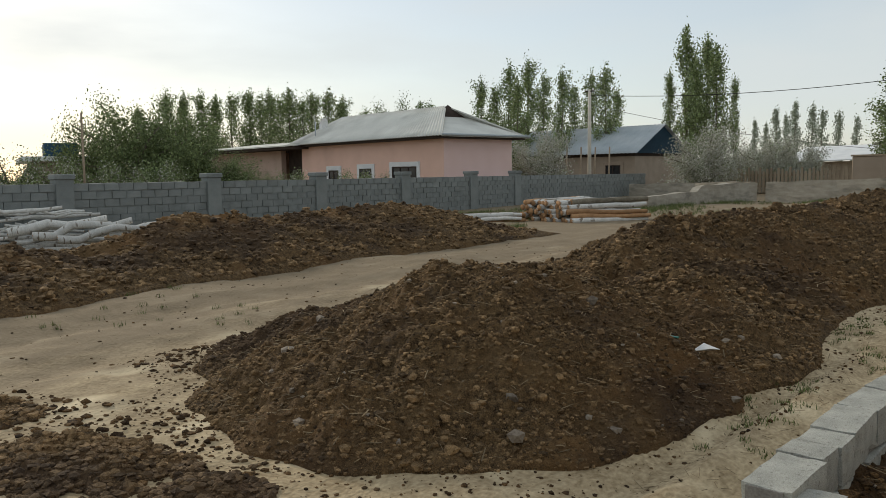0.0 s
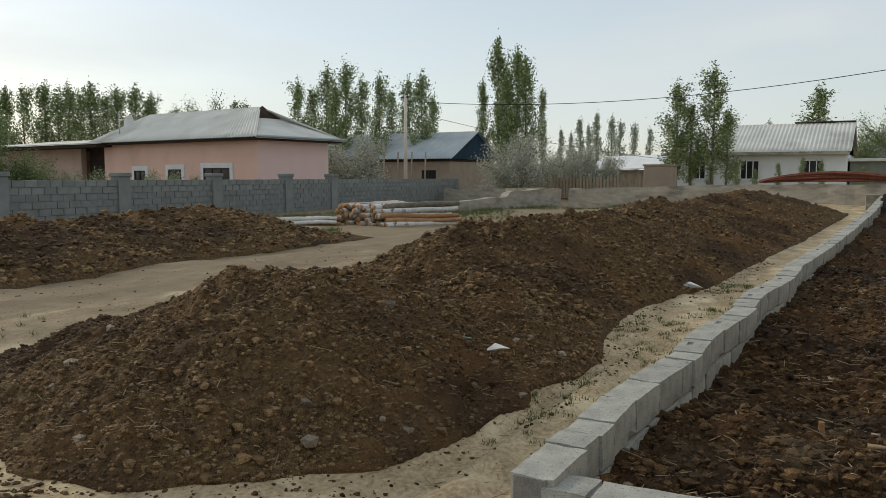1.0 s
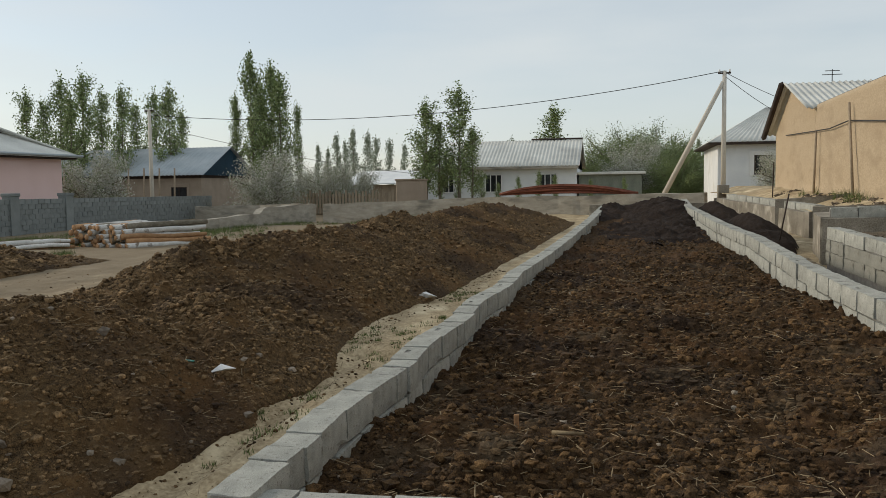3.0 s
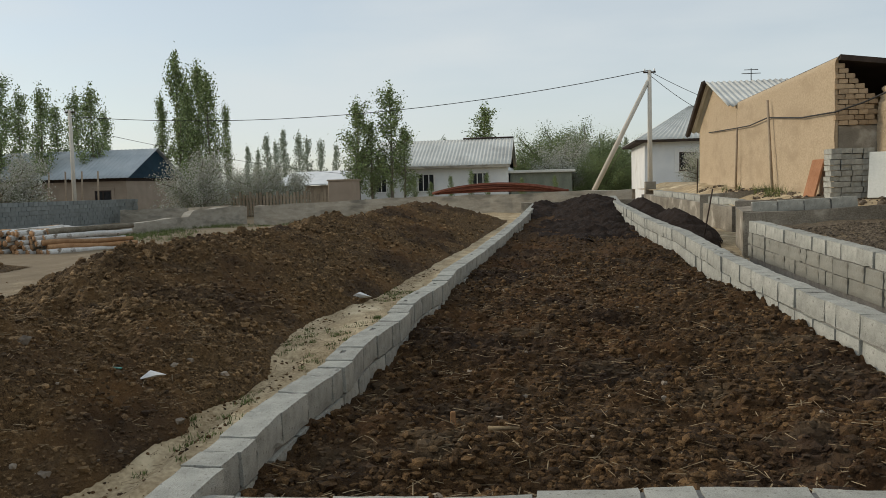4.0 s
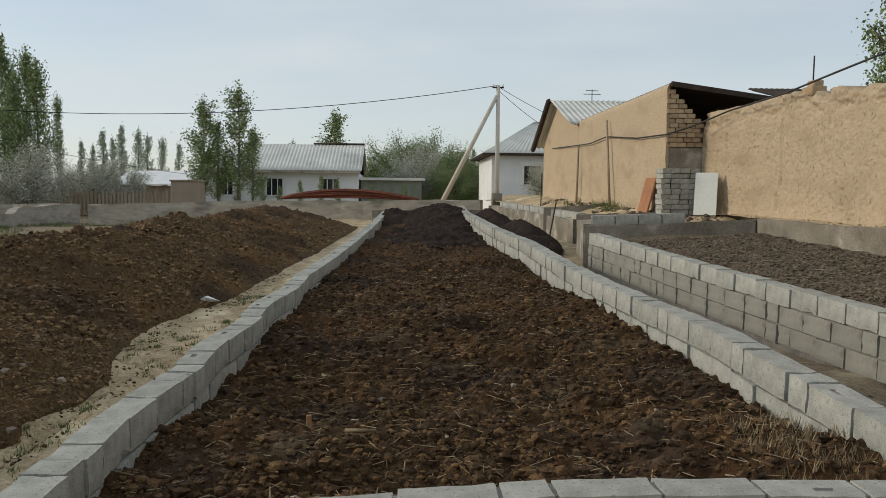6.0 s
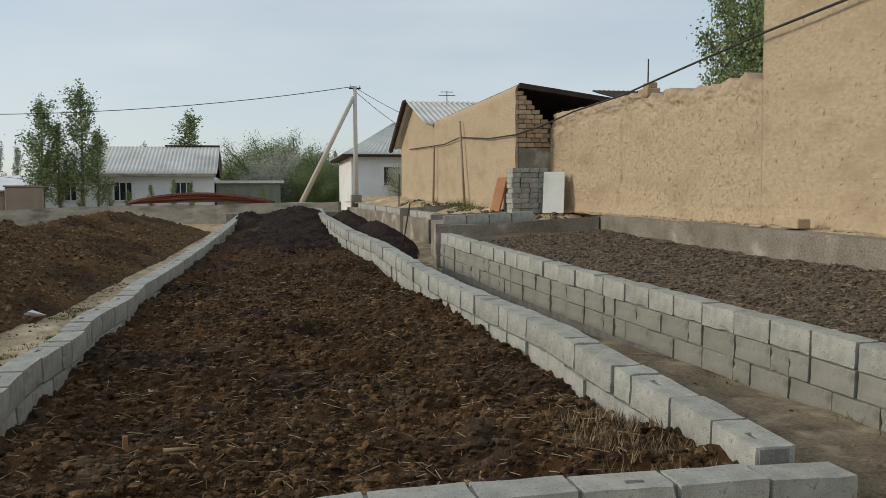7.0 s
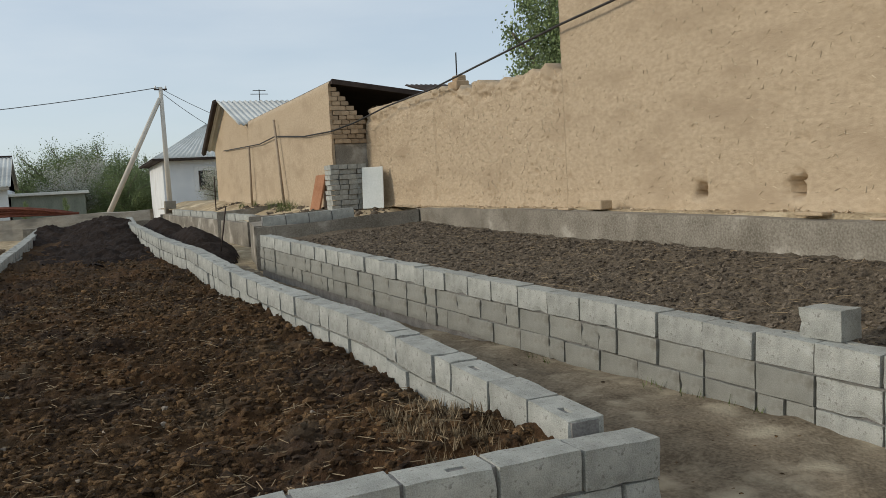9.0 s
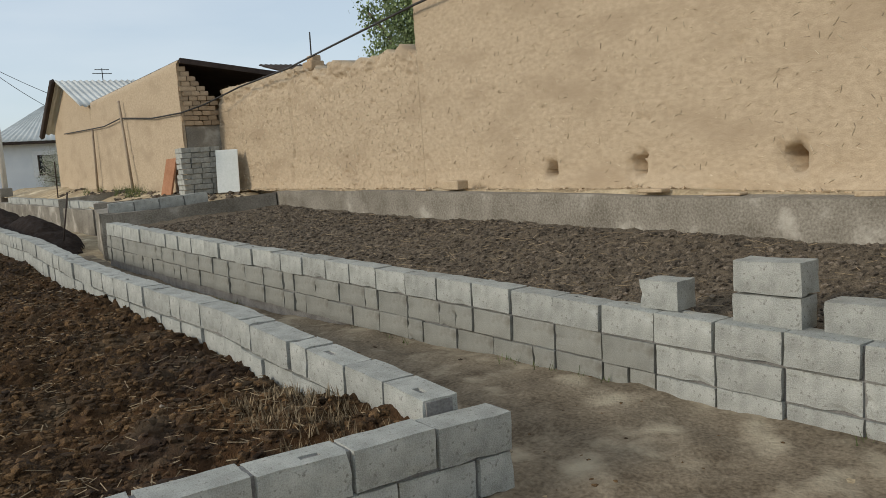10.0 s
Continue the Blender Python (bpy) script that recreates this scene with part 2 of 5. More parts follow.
for soil_name in ("heapsoil", "heapclod"):
    blotch(M[soil_name], (0.046, 0.030, 0.022), 0.75, 0.50, 0.62, 0.6)
    blotch(M[soil_name], (0.200, 0.125, 0.058), 1.9, 0.56, 0.72, 0.55)
for soil_name in ("soil", "clod"):
    blotch(M[soil_name], (0.030, 0.019, 0.014), 0.9, 0.52, 0.64, 0.6)
    blotch(M[soil_name], (0.135, 0.100, 0.062), 2.3, 0.56, 0.72, 0.5)
trodden_track(M["dirt"], (0.185, 0.142, 0.092), -4.6, -8.2)

# ---- builders ----


def mesh(name, verts, faces, mat, smooth=False):
    me = bpy.data.meshes.new(name)
    me.from_pydata([tuple(v) for v in verts], [], [tuple(f) for f in faces])
    me.materials.append(M[mat])
    if smooth:
        me.polygons.foreach_set("use_smooth", [True] * len(me.polygons))
    me.update()
    return me


def thing(name, label, category, group="", kind="", at=(0, 0, 0), rz=0.0):
    ob = new(name)
    ob.matrix_world = pose(*at, 0, 0, rz)
    ob.empty_display_size = 0.2
    return tagged(ob, label, category, group, kind)


def part(name, data, parent, label="", m=None):
    """Links a mesh as one object under a thing or a part; m is its place in the parent's frame."""
    ob = new(name, data)
    ob.parent = parent
    if m is not None:
        ob.matrix_local = m
    return tagged(ob, label)


def boxes_data(name, mat, *boxes, bevel=0.0):
    """One mesh of boxes (x0, y0, z0, x1, y1, z1)."""
    bm = bmesh.new()
    for x0, y0, z0, x1, y1, z1 in boxes:
        made = bmesh.ops.create_cube(bm, size=1)["verts"]
        bmesh.ops.scale(bm, vec=(x1 - x0, y1 - y0, z1 - z0), verts=made)
        bmesh.ops.translate(bm, vec=((x0 + x1) / 2, (y0 + y1) / 2, (z0 + z1) / 2), verts=made)
    if bevel:
        bmesh.ops.bevel(bm, geom=bm.edges[:], offset=bevel, segments=1, affect="EDGES", profile=0.5)
    me = bpy.data.meshes.new(name)
    bm.to_mesh(me)
    bm.free()
    me.materials.append(M[mat])
    return me


def tube_data(name, mat, pts, r0, r1=None, sides=8, cap=True):
    """A round bar along points, tapering from r0 to r1."""
    r1 = r0 if r1 is None else r1
    pts = [Vector(p) for p in pts]
    verts, faces = [], []
    for i, p in enumerate(pts):
        d = (pts[min(i + 1, len(pts) - 1)] - pts[max(i - 1, 0)]).normalized()
        a = d.cross(Vector((0.31, 0.17, 0.93))).normalized()
        b = d.cross(a)
        r = r0 + (r1 - r0) * i / (len(pts) - 1)
        for k in range(sides):
            t = 2 * math.pi * k / sides
            verts.append(p + a * r * math.cos(t) + b * r * math.sin(t))
    for i in range(len(pts) - 1):
        for k in range(sides):
            k2 = (k + 1) % sides
            faces.append((i * sides + k, i * sides + k2, (i + 1) * sides + k2, (i + 1) * sides + k))
    if cap:
        faces.append(tuple(range(sides))[::-1])
        faces.append(tuple(range((len(pts) - 1) * sides, len(pts) * sides)))
    return mesh(name, verts, faces, mat, True)


def hash2(ix, iy, seed):
    h = (ix.astype(np.int64) * 374761393 + iy.astype(np.int64) * 668265263 + seed * 1442695041) & 0xFFFFFFFF
    h = ((h ^ (h >> 13)) * 1274126177) & 0xFFFFFFFF
    return ((h ^ (h >> 16)) & 0xFFFF) / 65535.0


def vnoise(x, y, seed=0):
    """Value noise, about -1 to 1, for arrays."""
    x, y = np.asarray(x, float), np.asarray(y, float)
    ix, iy = np.floor(x), np.floor(y)
    u, v = x - ix, y - iy
    u, v = u * u * (3 - 2 * u), v * v * (3 - 2 * v)
    a, b = hash2(ix, iy, seed), hash2(ix + 1, iy, seed)
    c, d = hash2(ix, iy + 1, seed), hash2(ix + 1, iy + 1, seed)
    return 2 * (a + (b - a) * u + (c - a) * v + (a - b - c + d) * u * v) - 1


def fbm(x, y, scale, octaves=4, seed=0, gain=0.5):
    out, amp, s = 0, 1.0, scale
    for i in range(octaves):
        out = out + amp * vnoise(np.asarray(x) * s + 7.3 * i, np.asarray(y) * s - 3.1 * i, seed + i)
        amp, s = amp * gain, s * 2.03
    return out


def smooth01(v):
    v = np.clip(v, 0, 1)
    return v * v * (3 - 2 * v)


def curve_at(y, pairs):
    return np.interp(y, [p[0] for p in pairs], [p[1] for p in pairs])


def sheet_data(name, mat, xs, ys, height, keep=None):
    """A height field over a grid; keep picks the points that it covers."""
    X, Y = np.meshgrid(xs, ys)
    Z = height(X, Y)
    nx, ny = len(xs), len(ys)
    verts = np.stack([X.ravel(), Y.ravel(), Z.ravel()], 1)
    idx = np.arange(nx * ny).reshape(ny, nx)
    quads = np.stack([idx[:-1, :-1], idx[:-1, 1:], idx[1:, 1:], idx[1:, :-1]], -1).reshape(-1, 4)
    if keep is not None:
        ok = keep(X, Y, Z).ravel()
        quads = quads[ok[quads].all(1)]
        used = np.zeros(nx * ny, bool)
        used[quads] = True
        remap = np.cumsum(used) - 1
        verts, quads = verts[used], remap[quads]
    return mesh(name, verts.tolist(), quads.tolist(), mat, True)


# ---- the lie of the land ----


def base(x, y):
    """The ground before ruts and lumps."""
    x, y = np.asarray(x, float), np.asarray(y, float)
    z = np.interp(y, [-20, 4, 6, 10, 18, 25, 31, 60, 200], [-0.05, -0.06, 0.0, 0.12, 0.26, 0.42, 0.6, 0.75, 0.9])
    left = np.interp(y, [-20, 4, 20, 45, 200], [0.0, 0.02, 0.12, 0.2, 0.6])
    w = smooth01((-6 - x) / 6)
    z = z * (1 - w) + left * w
    right = np.interp(y, [-20, 1, 4, 9, 14, 20, 30, 60, 200], [0.0, 0.0, 0.06, 0.12, 0.3, 0.5, 0.65, 0.75, 0.9])
    w = smooth01((x - 2.2) / 0.8)
    return z * (1 - w) + right * w


def ground_z(x, y):
    z = base(x, y)
    x, y = np.asarray(x, float), np.asarray(y, float)
    near = np.clip(1.4 - np.hypot(x, y) / 45, 0.1, 1)
    z = z + near * (0.03 * fbm(x, y, 0.5, 3, 3) + 0.016 * fbm(x, y, 3.5, 3, 9) + 0.008 * np.abs(fbm(x, y * 0.7, 7, 2, 13)))
    rut = np.exp(-((x + 1.95 + 0.1 * np.sin(y * 0.7)) / 0.13) ** 2) + 0.7 * np.exp(-((x + 1.55 + 0.08 * np.sin(y * 0.9)) / 0.09) ** 2)
    z = z - 0.075 * rut * (y < 7.5) + 0.03 * np.exp(-((x + 1.74) / 0.08) ** 2) * (y < 7.5)
    road = np.exp(-((x + 6.6 + 0.15 * y * 0.2 + 0.25 * np.sin(y * 0.35)) / 0.35) ** 2) + np.exp(-((x + 8.1 + 0.03 * y + 0.25 * np.sin(y * 0.35)) / 0.35) ** 2)
    return z - 0.05 * road * near


def dome(x, y, cx, cy, rx, ry, h, p=0.9):
    r = np.hypot((x - cx) / rx, (y - cy) / ry)
    return h * np.clip(1 - r, 0, 1) ** p


def lumpy(z, x, y, a=1.0, seed=20):
    ridge = 1 - np.abs(fbm(x, y, 3.1, 3, seed))
    return z + a * (0.06 * fbm(x, y, 1.7, 3, seed + 4) + 0.05 * (ridge - 0.6) + 0.036 * fbm(x, y, 8, 3, seed + 8, 0.65) + 0.020 * fbm(x, y, 21, 2, seed + 13, 0.7))


def pile_1(x, y):
    """The round heap beside the path: a short steep side to the wall, a long one to the track."""
    e = 1 + 0.06 * vnoise(x * 0.8, y * 0.8, 5) + 0.05 * vnoise(x * 2.6, y * 2.6, 6)
    rx = np.where(x < -3.6, 2.75, 1.62) * e
    r = (np.abs((x + 3.6) / rx) ** 1.85 + np.abs((y - 5.05) / (2.27 * e)) ** 1.85) ** (1 / 1.85)
    h = 0.96 * np.clip(1 - r, 0, 1) ** 0.82
    h = h - 0.10 * smooth01((h - 0.72) / 0.24)
    return np.maximum(h, dome(x, y, -2.75, 6.5, 0.85 * e, 1.6 * e, 0.48, 0.8))


def row_1(x, y):
    """The long row of heaps that goes on along the wall."""
    foot = curve_at(y, [(6.6, -2.0), (8.9, -2.22), (10.5, -1.85), (13.2, -1.7), (18, -1.35), (26, -0.95)])
    mid = curve_at(y, [(6.6, -3.9), (8.5, -4.05), (11, -3.8), (14, -3.65), (21, -3.5), (27, -3.1)])
    top = curve_at(y, [(6.3, 0.0), (7.2, 0.62), (8.6, 0.93), (9.8, 0.9), (11.5, 0.8), (14, 0.86), (17, 0.72), (21, 0.78), (25.5, 0.7), (27.6, 0.0)])
    top = top * (1 + 0.10 * vnoise(x * 0.5, y * 0.55, 31))
    half = mid - foot
    r = np.where(x > mid, (x - mid) / np.abs(half), (mid - x) / (1.9 + 0.2 * vnoise(y * 0.4, y * 0, 8)))
    return np.maximum(top * np.clip(1 - r, 0, 1) ** 0.8, dome(x, y, -3.2, 6.9, 1.15, 1.5, 0.6, 0.85))


def bank_2(x, y):
    """The bank across the track, before the grey wall."""
    mid = curve_at(y, [(-6, -12.2), (3, -11.9), (8, -12.4), (14, -12.6)])
    top = curve_at(y, [(-6, 0.5), (1, 0.5), (4.6, 0.52), (5.7, 0.42), (7.6, 0.76), (9.6, 0.66), (12.6, 0.84), (14.4, 0.58), (16.6, 0.0)])
    top = top * (1 + 0.12 * vnoise(x * 0.4, y * 0.5, 41))
    wide = 2.35 + 0.25 * vnoise(y * 0.5, y * 0, 12)
    return top * np.clip(1 - np.abs(x - mid) / wide, 0, 1) ** 0.75


def heap_mesh(name, xs, ys, height, mat="heapsoil", seed=20, a=1.0):
    def z(x, y):
        h = height(x, y)
        return np.where(h > 0.004, lumpy(ground_z(x, y) + h, x, y, a * np.clip(h * 6, 0.15, 1), seed), ground_z(x, y) - 0.06)
    return sheet_data(name, mat, xs, ys, z, lambda x, y, zz: (height(x, y) > 0.004) | (np.hypot(*np.gradient(height(x, y))) > 1e-4))


CLOD_SHAPES = []
for _ in range(10):
    bm = bmesh.new()
    bmesh.ops.create_icosphere(bm, subdivisions=1, radius=1)
    for v in bm.verts:
        v.co *= random.uniform(0.5, 1.3)
        v.co.z *= 0.85
    bm.verts.index_update()
    CLOD_SHAPES.append((np.array([v.co[:] for v in bm.verts]), np.array([[v.index for v in f.verts] for f in bm.faces])))
    bm.free()


def scatter_data(name, mat, spots, sizes, rng, squash=1.0):
    """Many small lumps in one mesh. spots: rows of x, y, z."""
    verts, faces, n = [], [], 0
    for p, s in zip(spots, sizes):
        v, f = CLOD_SHAPES[rng.integers(len(CLOD_SHAPES))]
        t = rng.uniform(0, 6.28)
        c, d = math.cos(t), math.sin(t)
        w = v * s * np.array([rng.uniform(0.8, 1.4), 1.0, squash])
        w = np.stack([c * w[:, 0] - d * w[:, 1], d * w[:, 0] + c * w[:, 1], w[:, 2]], 1) + p
        verts.append(w)
        faces.append(f + n)
        n += len(w)
    me = mesh(name, np.concatenate(verts).tolist(), np.concatenate(faces).tolist(), mat)
    return me


def strew(count, x0, x1, y0, y1, height, test, rng, sizes, bias=1.0):
    """Spots on a height field where test holds; bias over 1 draws them towards y0."""
    x = rng.uniform(x0, x1, count)
    y = y0 + (y1 - y0) * rng.uniform(0, 1, count) ** bias
    ok = test(x, y)
    x, y = x[ok], y[ok]
    z = height(x, y)
    s = rng.uniform(0, 1, len(x)) ** 2.8 * (sizes[1] - sizes[0]) + sizes[0]
    return np.stack([x, y, z], 1), s


def stalk_data(name, mat, spots, rng, length=(0.04, 0.13), width=0.0026, lift=0.35):
    verts, faces = [], []
    for p in spots:
        L, t = rng.uniform(*length), rng.uniform(0, 6.28)
        d = np.array([math.cos(t), math.sin(t), rng.uniform(-0.1, lift)]) * L / 2
        w = np.array([-math.sin(t), math.cos(t), 0.0]) * width * rng.uniform(0.6, 1.6)
        u = np.array([0, 0, width])
        k = len(verts)
        q = np.asarray(p) + np.array([0, 0, 0.012])
        verts += [q - d - w, q - d + w, q - d + u, q + d - w, q + d + w, q + d + u]
        faces += [(k, k + 1, k + 4, k + 3), (k + 1, k + 2, k + 5, k + 4), (k + 2, k, k + 3, k + 5)]
    return mesh(name, verts, faces, mat)


# ---- block walls ----


def block_data(name, mat, size, seed, cuts=3):
    """A cast block with a rough face and crumbled arrises, about its centre."""
    r = random.Random(seed)
    half = [v / 2 for v in size]
    bm = bmesh.new()
    bmesh.ops.create_cube(bm, size=1)
    bmesh.ops.subdivide_edges(bm, edges=bm.edges[:], cuts=cuts, use_grid_fill=True)
    bmesh.ops.scale(bm, vec=size, verts=bm.verts)
    for v in bm.verts:
        rim = sum(abs(abs(v.co[k]) - half[k]) < 1e-4 for k in range(3))
        jog = 0.0012 if rim < 2 else 0.0022
        v.co += Vector((r.uniform(-1, 1), r.uniform(-1, 1), r.uniform(-1, 1))) * jog
        if rim >= 2:
            loss = r.uniform(0.001, 0.004) if r.random() > 0.08 else r.uniform(0.004, 0.013)
            v.co -= Vector([math.copysign(loss if abs(abs(v.co[k]) - half[k]) < 0.006 else 0.0, v.co[k]) for k in range(3)])
    me = bpy.data.meshes.new(name)
    bm.to_mesh(me)
    bm.free()
    me.materials.append(M[mat])
    return me


def holed_block(seed):
    """A block whose upper face shows the mouth of a cast hollow."""
    me = block_data("block", "block", (0.386, 0.19, 0.178), seed)
    bm = bmesh.new()
    bm.from_mesh(me)
    want = Vector((0.045 if seed % 2 else -0.045, 0.03, 0.09))
    top = min((f for f in bm.faces if f.normal.z > 0.8), key=lambda f: (f.calc_center_median() - want).length)
    bmesh.ops.inset_individual(bm, faces=[top], thickness=0.008)
    for f in bmesh.ops.extrude_discrete_faces(bm, faces=[top])["faces"]:
        for v in f.verts:
            v.co.z -= 0.12
    bm.to_mesh(me)
    bm.free()
    return me


BLOCKS = [block_data("block", "block", (0.386, 0.19, 0.178), i) for i in range(6)]
BLOCKS += [holed_block(11), holed_block(12)]
SHORTS = [block_data("block", "block", (0.187, 0.19, 0.178), 70 + i) for i in range(3)]
DARKER_HALVES = [block_data("block", "darker_block", (0.187, 0.19, 0.178), 75 + i) for i in range(3)]
DARKER_BLOCKS = [block_data("block", "darker_block", (0.386, 0.19, 0.178), 30 + i) for i in range(4)]
HALVES = [block_data("half_block", "block", (0.265, 0.19, 0.178), 20 + i) for i in range(3)]
GREYS = [block_data("grey_block", "grey_block", (0.386, 0.19, 0.18), 40 + i, 0) for i in range(4)]
MUDS = [block_data("mud_block", "mudwall", (0.386, 0.24, 0.18), 60 + i, 0) for i in range(4)]


def path_points(pts, step):
    """Even steps along a broken line of (x, y, z): place, heading, slope."""
    P = np.array(pts, float)
    seg = np.hypot(*np.diff(P[:, :2], axis=0).T)
    s = np.r_[0, np.cumsum(seg)]
    n = int(s[-1] / step)
    return s, P, n


def block_wall(name, label, pts, courses, data, core_mat="mortar", height=0.188, step=0.4, thick=0.19, jitter=0.008, parts=300, category="wall", lower=None, halves=None):
    """A wall of blocks in courses along pts, whose z is the top; each block is an object of its own, the joints lie back."""
    r = random.Random(len(name) * 7)
    s, P, n = path_points(pts, step)
    root_verts, root_faces = [], []
    at = lambda d: np.array([np.interp(d, s, P[:, k]) for k in range(3)])  # noqa: E731
    root = thing(name, label, category, kind="structure")
    m = max(2, n)
    for i in range(m + 1):
        d = s[-1] * i / m
        p, q = at(max(0, d - 0.15)), at(min(s[-1], d + 0.15))
        h = Vector((q - p)[:2]).normalized()
        side = np.array([-h.y, h.x, 0]) * (thick / 2 - 0.026)
        c = at(d)
        top, low = c - [0, 0, 0.014], c - [0, 0, courses * height + 0.12]
        root_verts += [low - side, low + side, top + side, top - side]
        if i:
            a, b = 4 * (i - 1), 4 * i
            root_faces += [(a + k, a + (k + 1) % 4, b + (k + 1) % 4, b + k) for k in range(4)]
    root_faces += [(3, 2, 1, 0), tuple(4 * m + k for k in range(4))]
    part("core", mesh("core", root_verts, root_faces, core_mat), root)
    placed = []
    for c in range(courses):
        run = 0.2 if c % 2 else 0.0
        first_one = True
        while run < s[-1] - 0.1:
            short = halves is not None and (r.random() < 0.2 or run + 0.4 > s[-1]) or (first_one and c % 2 == 1 and halves is not None)
            if first_one and c % 2 == 1 and halves is not None:
                run = 0.0
            first_one = False
            size = 0.2 if short else step
            d = min(run + size / 2, s[-1])
            run += size
            if d + 0.05 > s[-1]:
                break
            p, q, mid = at(max(0, d - size * 0.48)), at(min(s[-1], d + size * 0.48)), at(d)
            v = q - p
            yaw = math.atan2(v[1], v[0]) + r.uniform(-1, 1) * jitter * 2.5
            tip = math.atan2(v[2], math.hypot(v[0], v[1])) + r.uniform(-1, 1) * jitter * (1.5 if c == 0 else 0)
            z = mid[2] - height * (c + 0.5) + r.uniform(-1, 1) * jitter * 0.6
            off = r.uniform(-1, 1) * jitter * 1.2
            x, y = mid[0] - math.sin(yaw) * off, mid[1] + math.cos(yaw) * off
            # second and third courses take the darker grey blocks beyond y = 3.4
            darker = lower is not None and c in (1, 2) and mid[1] > 3.4
            pick = (DARKER_HALVES if darker else halves) if short else (lower if darker else data)
            me = pick[r.randrange(min(4, len(pick)) if c else len(pick))]
            placed.append((Matrix.Translation((x, y, z)) @ Euler((0, -tip, yaw)).to_matrix().to_4x4(), me))
    for mat4, me in placed[:parts]:
        part("block", me, root, "", mat4)
    if len(placed) > parts:
        verts, faces, k = [], [], 0
        for mat4, me in placed[parts:]:
            for v in me.vertices:
                verts.append(mat4 @ v.co)
            faces += [tuple(i + k for i in f.vertices) for f in me.polygons]
            k += len(me.vertices)
        rest = part("blockwork", mesh("blockwork", verts, faces, "grey_block" if data is GREYS else "mudwall" if data is MUDS else "block"), root)
        tagged(rest, kind="stuff")
    return root


def spot(az, r, z=0.0, eye=(0.0, 0.12)):
    """A place r metres off eye at az degrees from +y to the right."""
    return (eye[0] + r * math.sin(radians(az)), eye[1] + r * math.cos(radians(az)), z)


# ---- ground ----
def spread_axis(lo, hi, step, far):
    mid = list(np.arange(lo, hi, step))
    out, d = [hi], step
    while out[-1] < far:
        d *= 1.18
        out.append(out[-1] + d)
    back, d = [lo], step
    while back[-1] > -far:
        d *= 1.18
        back.append(back[-1] - d)
    return np.array(sorted(set(np.round(back[1:] + mid + out, 4))))


ground = new("ground", sheet_data("ground", "dirt", spread_axis(-11, 6, 0.085, 1500), spread_axis(0.5, 16, 0.085, 1500), ground_z))
tagged(ground, "dusty pale loam ground with wheel ruts and thin grass", "ground", kind="structure")

# ---- the soil bed between the walls ----
LEFT = [(-1.02, 3.1, 0.37), (-1.01, 4.4, 0.40), (-0.93, 5.4, 0.425), (-0.95, 6.1, 0.445), (-0.85, 7.1, 0.475), (-0.88, 7.85, 0.5), (-0.76, 9.1, 0.53), (-0.77, 10.3, 0.56), (-0.62, 12.2, 0.61), (-0.47, 14.9, 0.69), (-0.24, 20, 0.84), (-0.1, 28.6, 1.0)]
MID = [(2.80, 3.3, 0.46), (2.83, 4.0, 0.49), (2.78, 4.5, 0.53), (2.75, 5.0, 0.56), (2.77, 6, 0.59), (2.67, 7.1, 0.625), (2.56, 8.4, 0.67), (2.49, 10, 0.72), (2.46, 13.2, 0.83), (2.28, 16, 0.92), (2.24, 22.9, 1.08), (2.5, 28.6, 1.2)]
RIGHT = [(4.88, 0.2, 0.46), (4.70, 2.24, 0.51), (4.59, 3.4, 0.545), (4.42, 5.0, 0.61), (4.16, 7.3, 0.70), (3.97, 8.9, 0.765), (3.80, 10.7, 0.84), (3.60, 13.5, 0.95)]


def line_x(pts):
    return [(p[1], p[0]) for p in pts]


def bed_z(x, y):
    z = curve_at(y, [(3, 0.2), (3.6, 0.2), (4.7, 0.13), (5.7, 0.14), (7.3, 0.23), (8.3, 0.27), (11.6, 0.42), (15, 0.52), (19, 0.62), (29, 0.85)])
    z = z + 0.12 * smooth01((x - 1.3) / 1.2) * smooth01((11 - y) / 3) + 0.10 * dome(x, y, -0.35, 4.6, 0.8, 0.7, 1) + 0.09 * dome(x, y, 0.2, 7.3, 1.2, 1.6, 1)
    return lumpy(z, x, y, 0.85, 60)


bed = new("soil_bed", sheet_data("soil_bed", "soil", np.arange(-1.1, 2.9, 0.022), np.r_[np.arange(3.1, 9, 0.022), np.arange(9, 28.6, 0.07)], bed_z,
          lambda x, y, z: (x > curve_at(y, line_x(LEFT)) - 0.02) & (x < curve_at(y, line_x(MID)) + 0.02)))
tagged(bed, "bed of dark brown manured soil between block walls", "soil", kind="structure")


def far_pile(x, y):
    return np.maximum(np.maximum(dome(x, y, 1.75, 25.5, 1.5, 6.5, 0.5, 0.7), dome(x, y, 0.1, 26, 0.9, 3.5, 0.3, 0.7)), dome(x, y, 1.3, 19, 1.5, 4, 0.12, 0.8))


pile = new("soil_pile", sheet_data("soil_pile", "pile", np.arange(-0.4, 2.6, 0.05), np.arange(14, 28.6, 0.08), lambda x, y: bed_z(x, y) - 0.03 + far_pile(x, y) + 0.05 * fbm(x, y, 3.0, 3, 72),
           lambda x, y, z: (far_pile(x, y) > 0.015) & (x > curve_at(y, line_x(LEFT))) & (x < curve_at(y, line_x(MID)))))
tagged(pile, "pile of fresh black soil at the end of the bed", "soil pile")


def gully(x, y):
    return np.maximum(dome(x, y, 3.15, 18.5, 0.75, 3.2, 0.55, 0.7), dome(x, y, 3.0, 24, 0.8, 5, 0.6, 0.7))


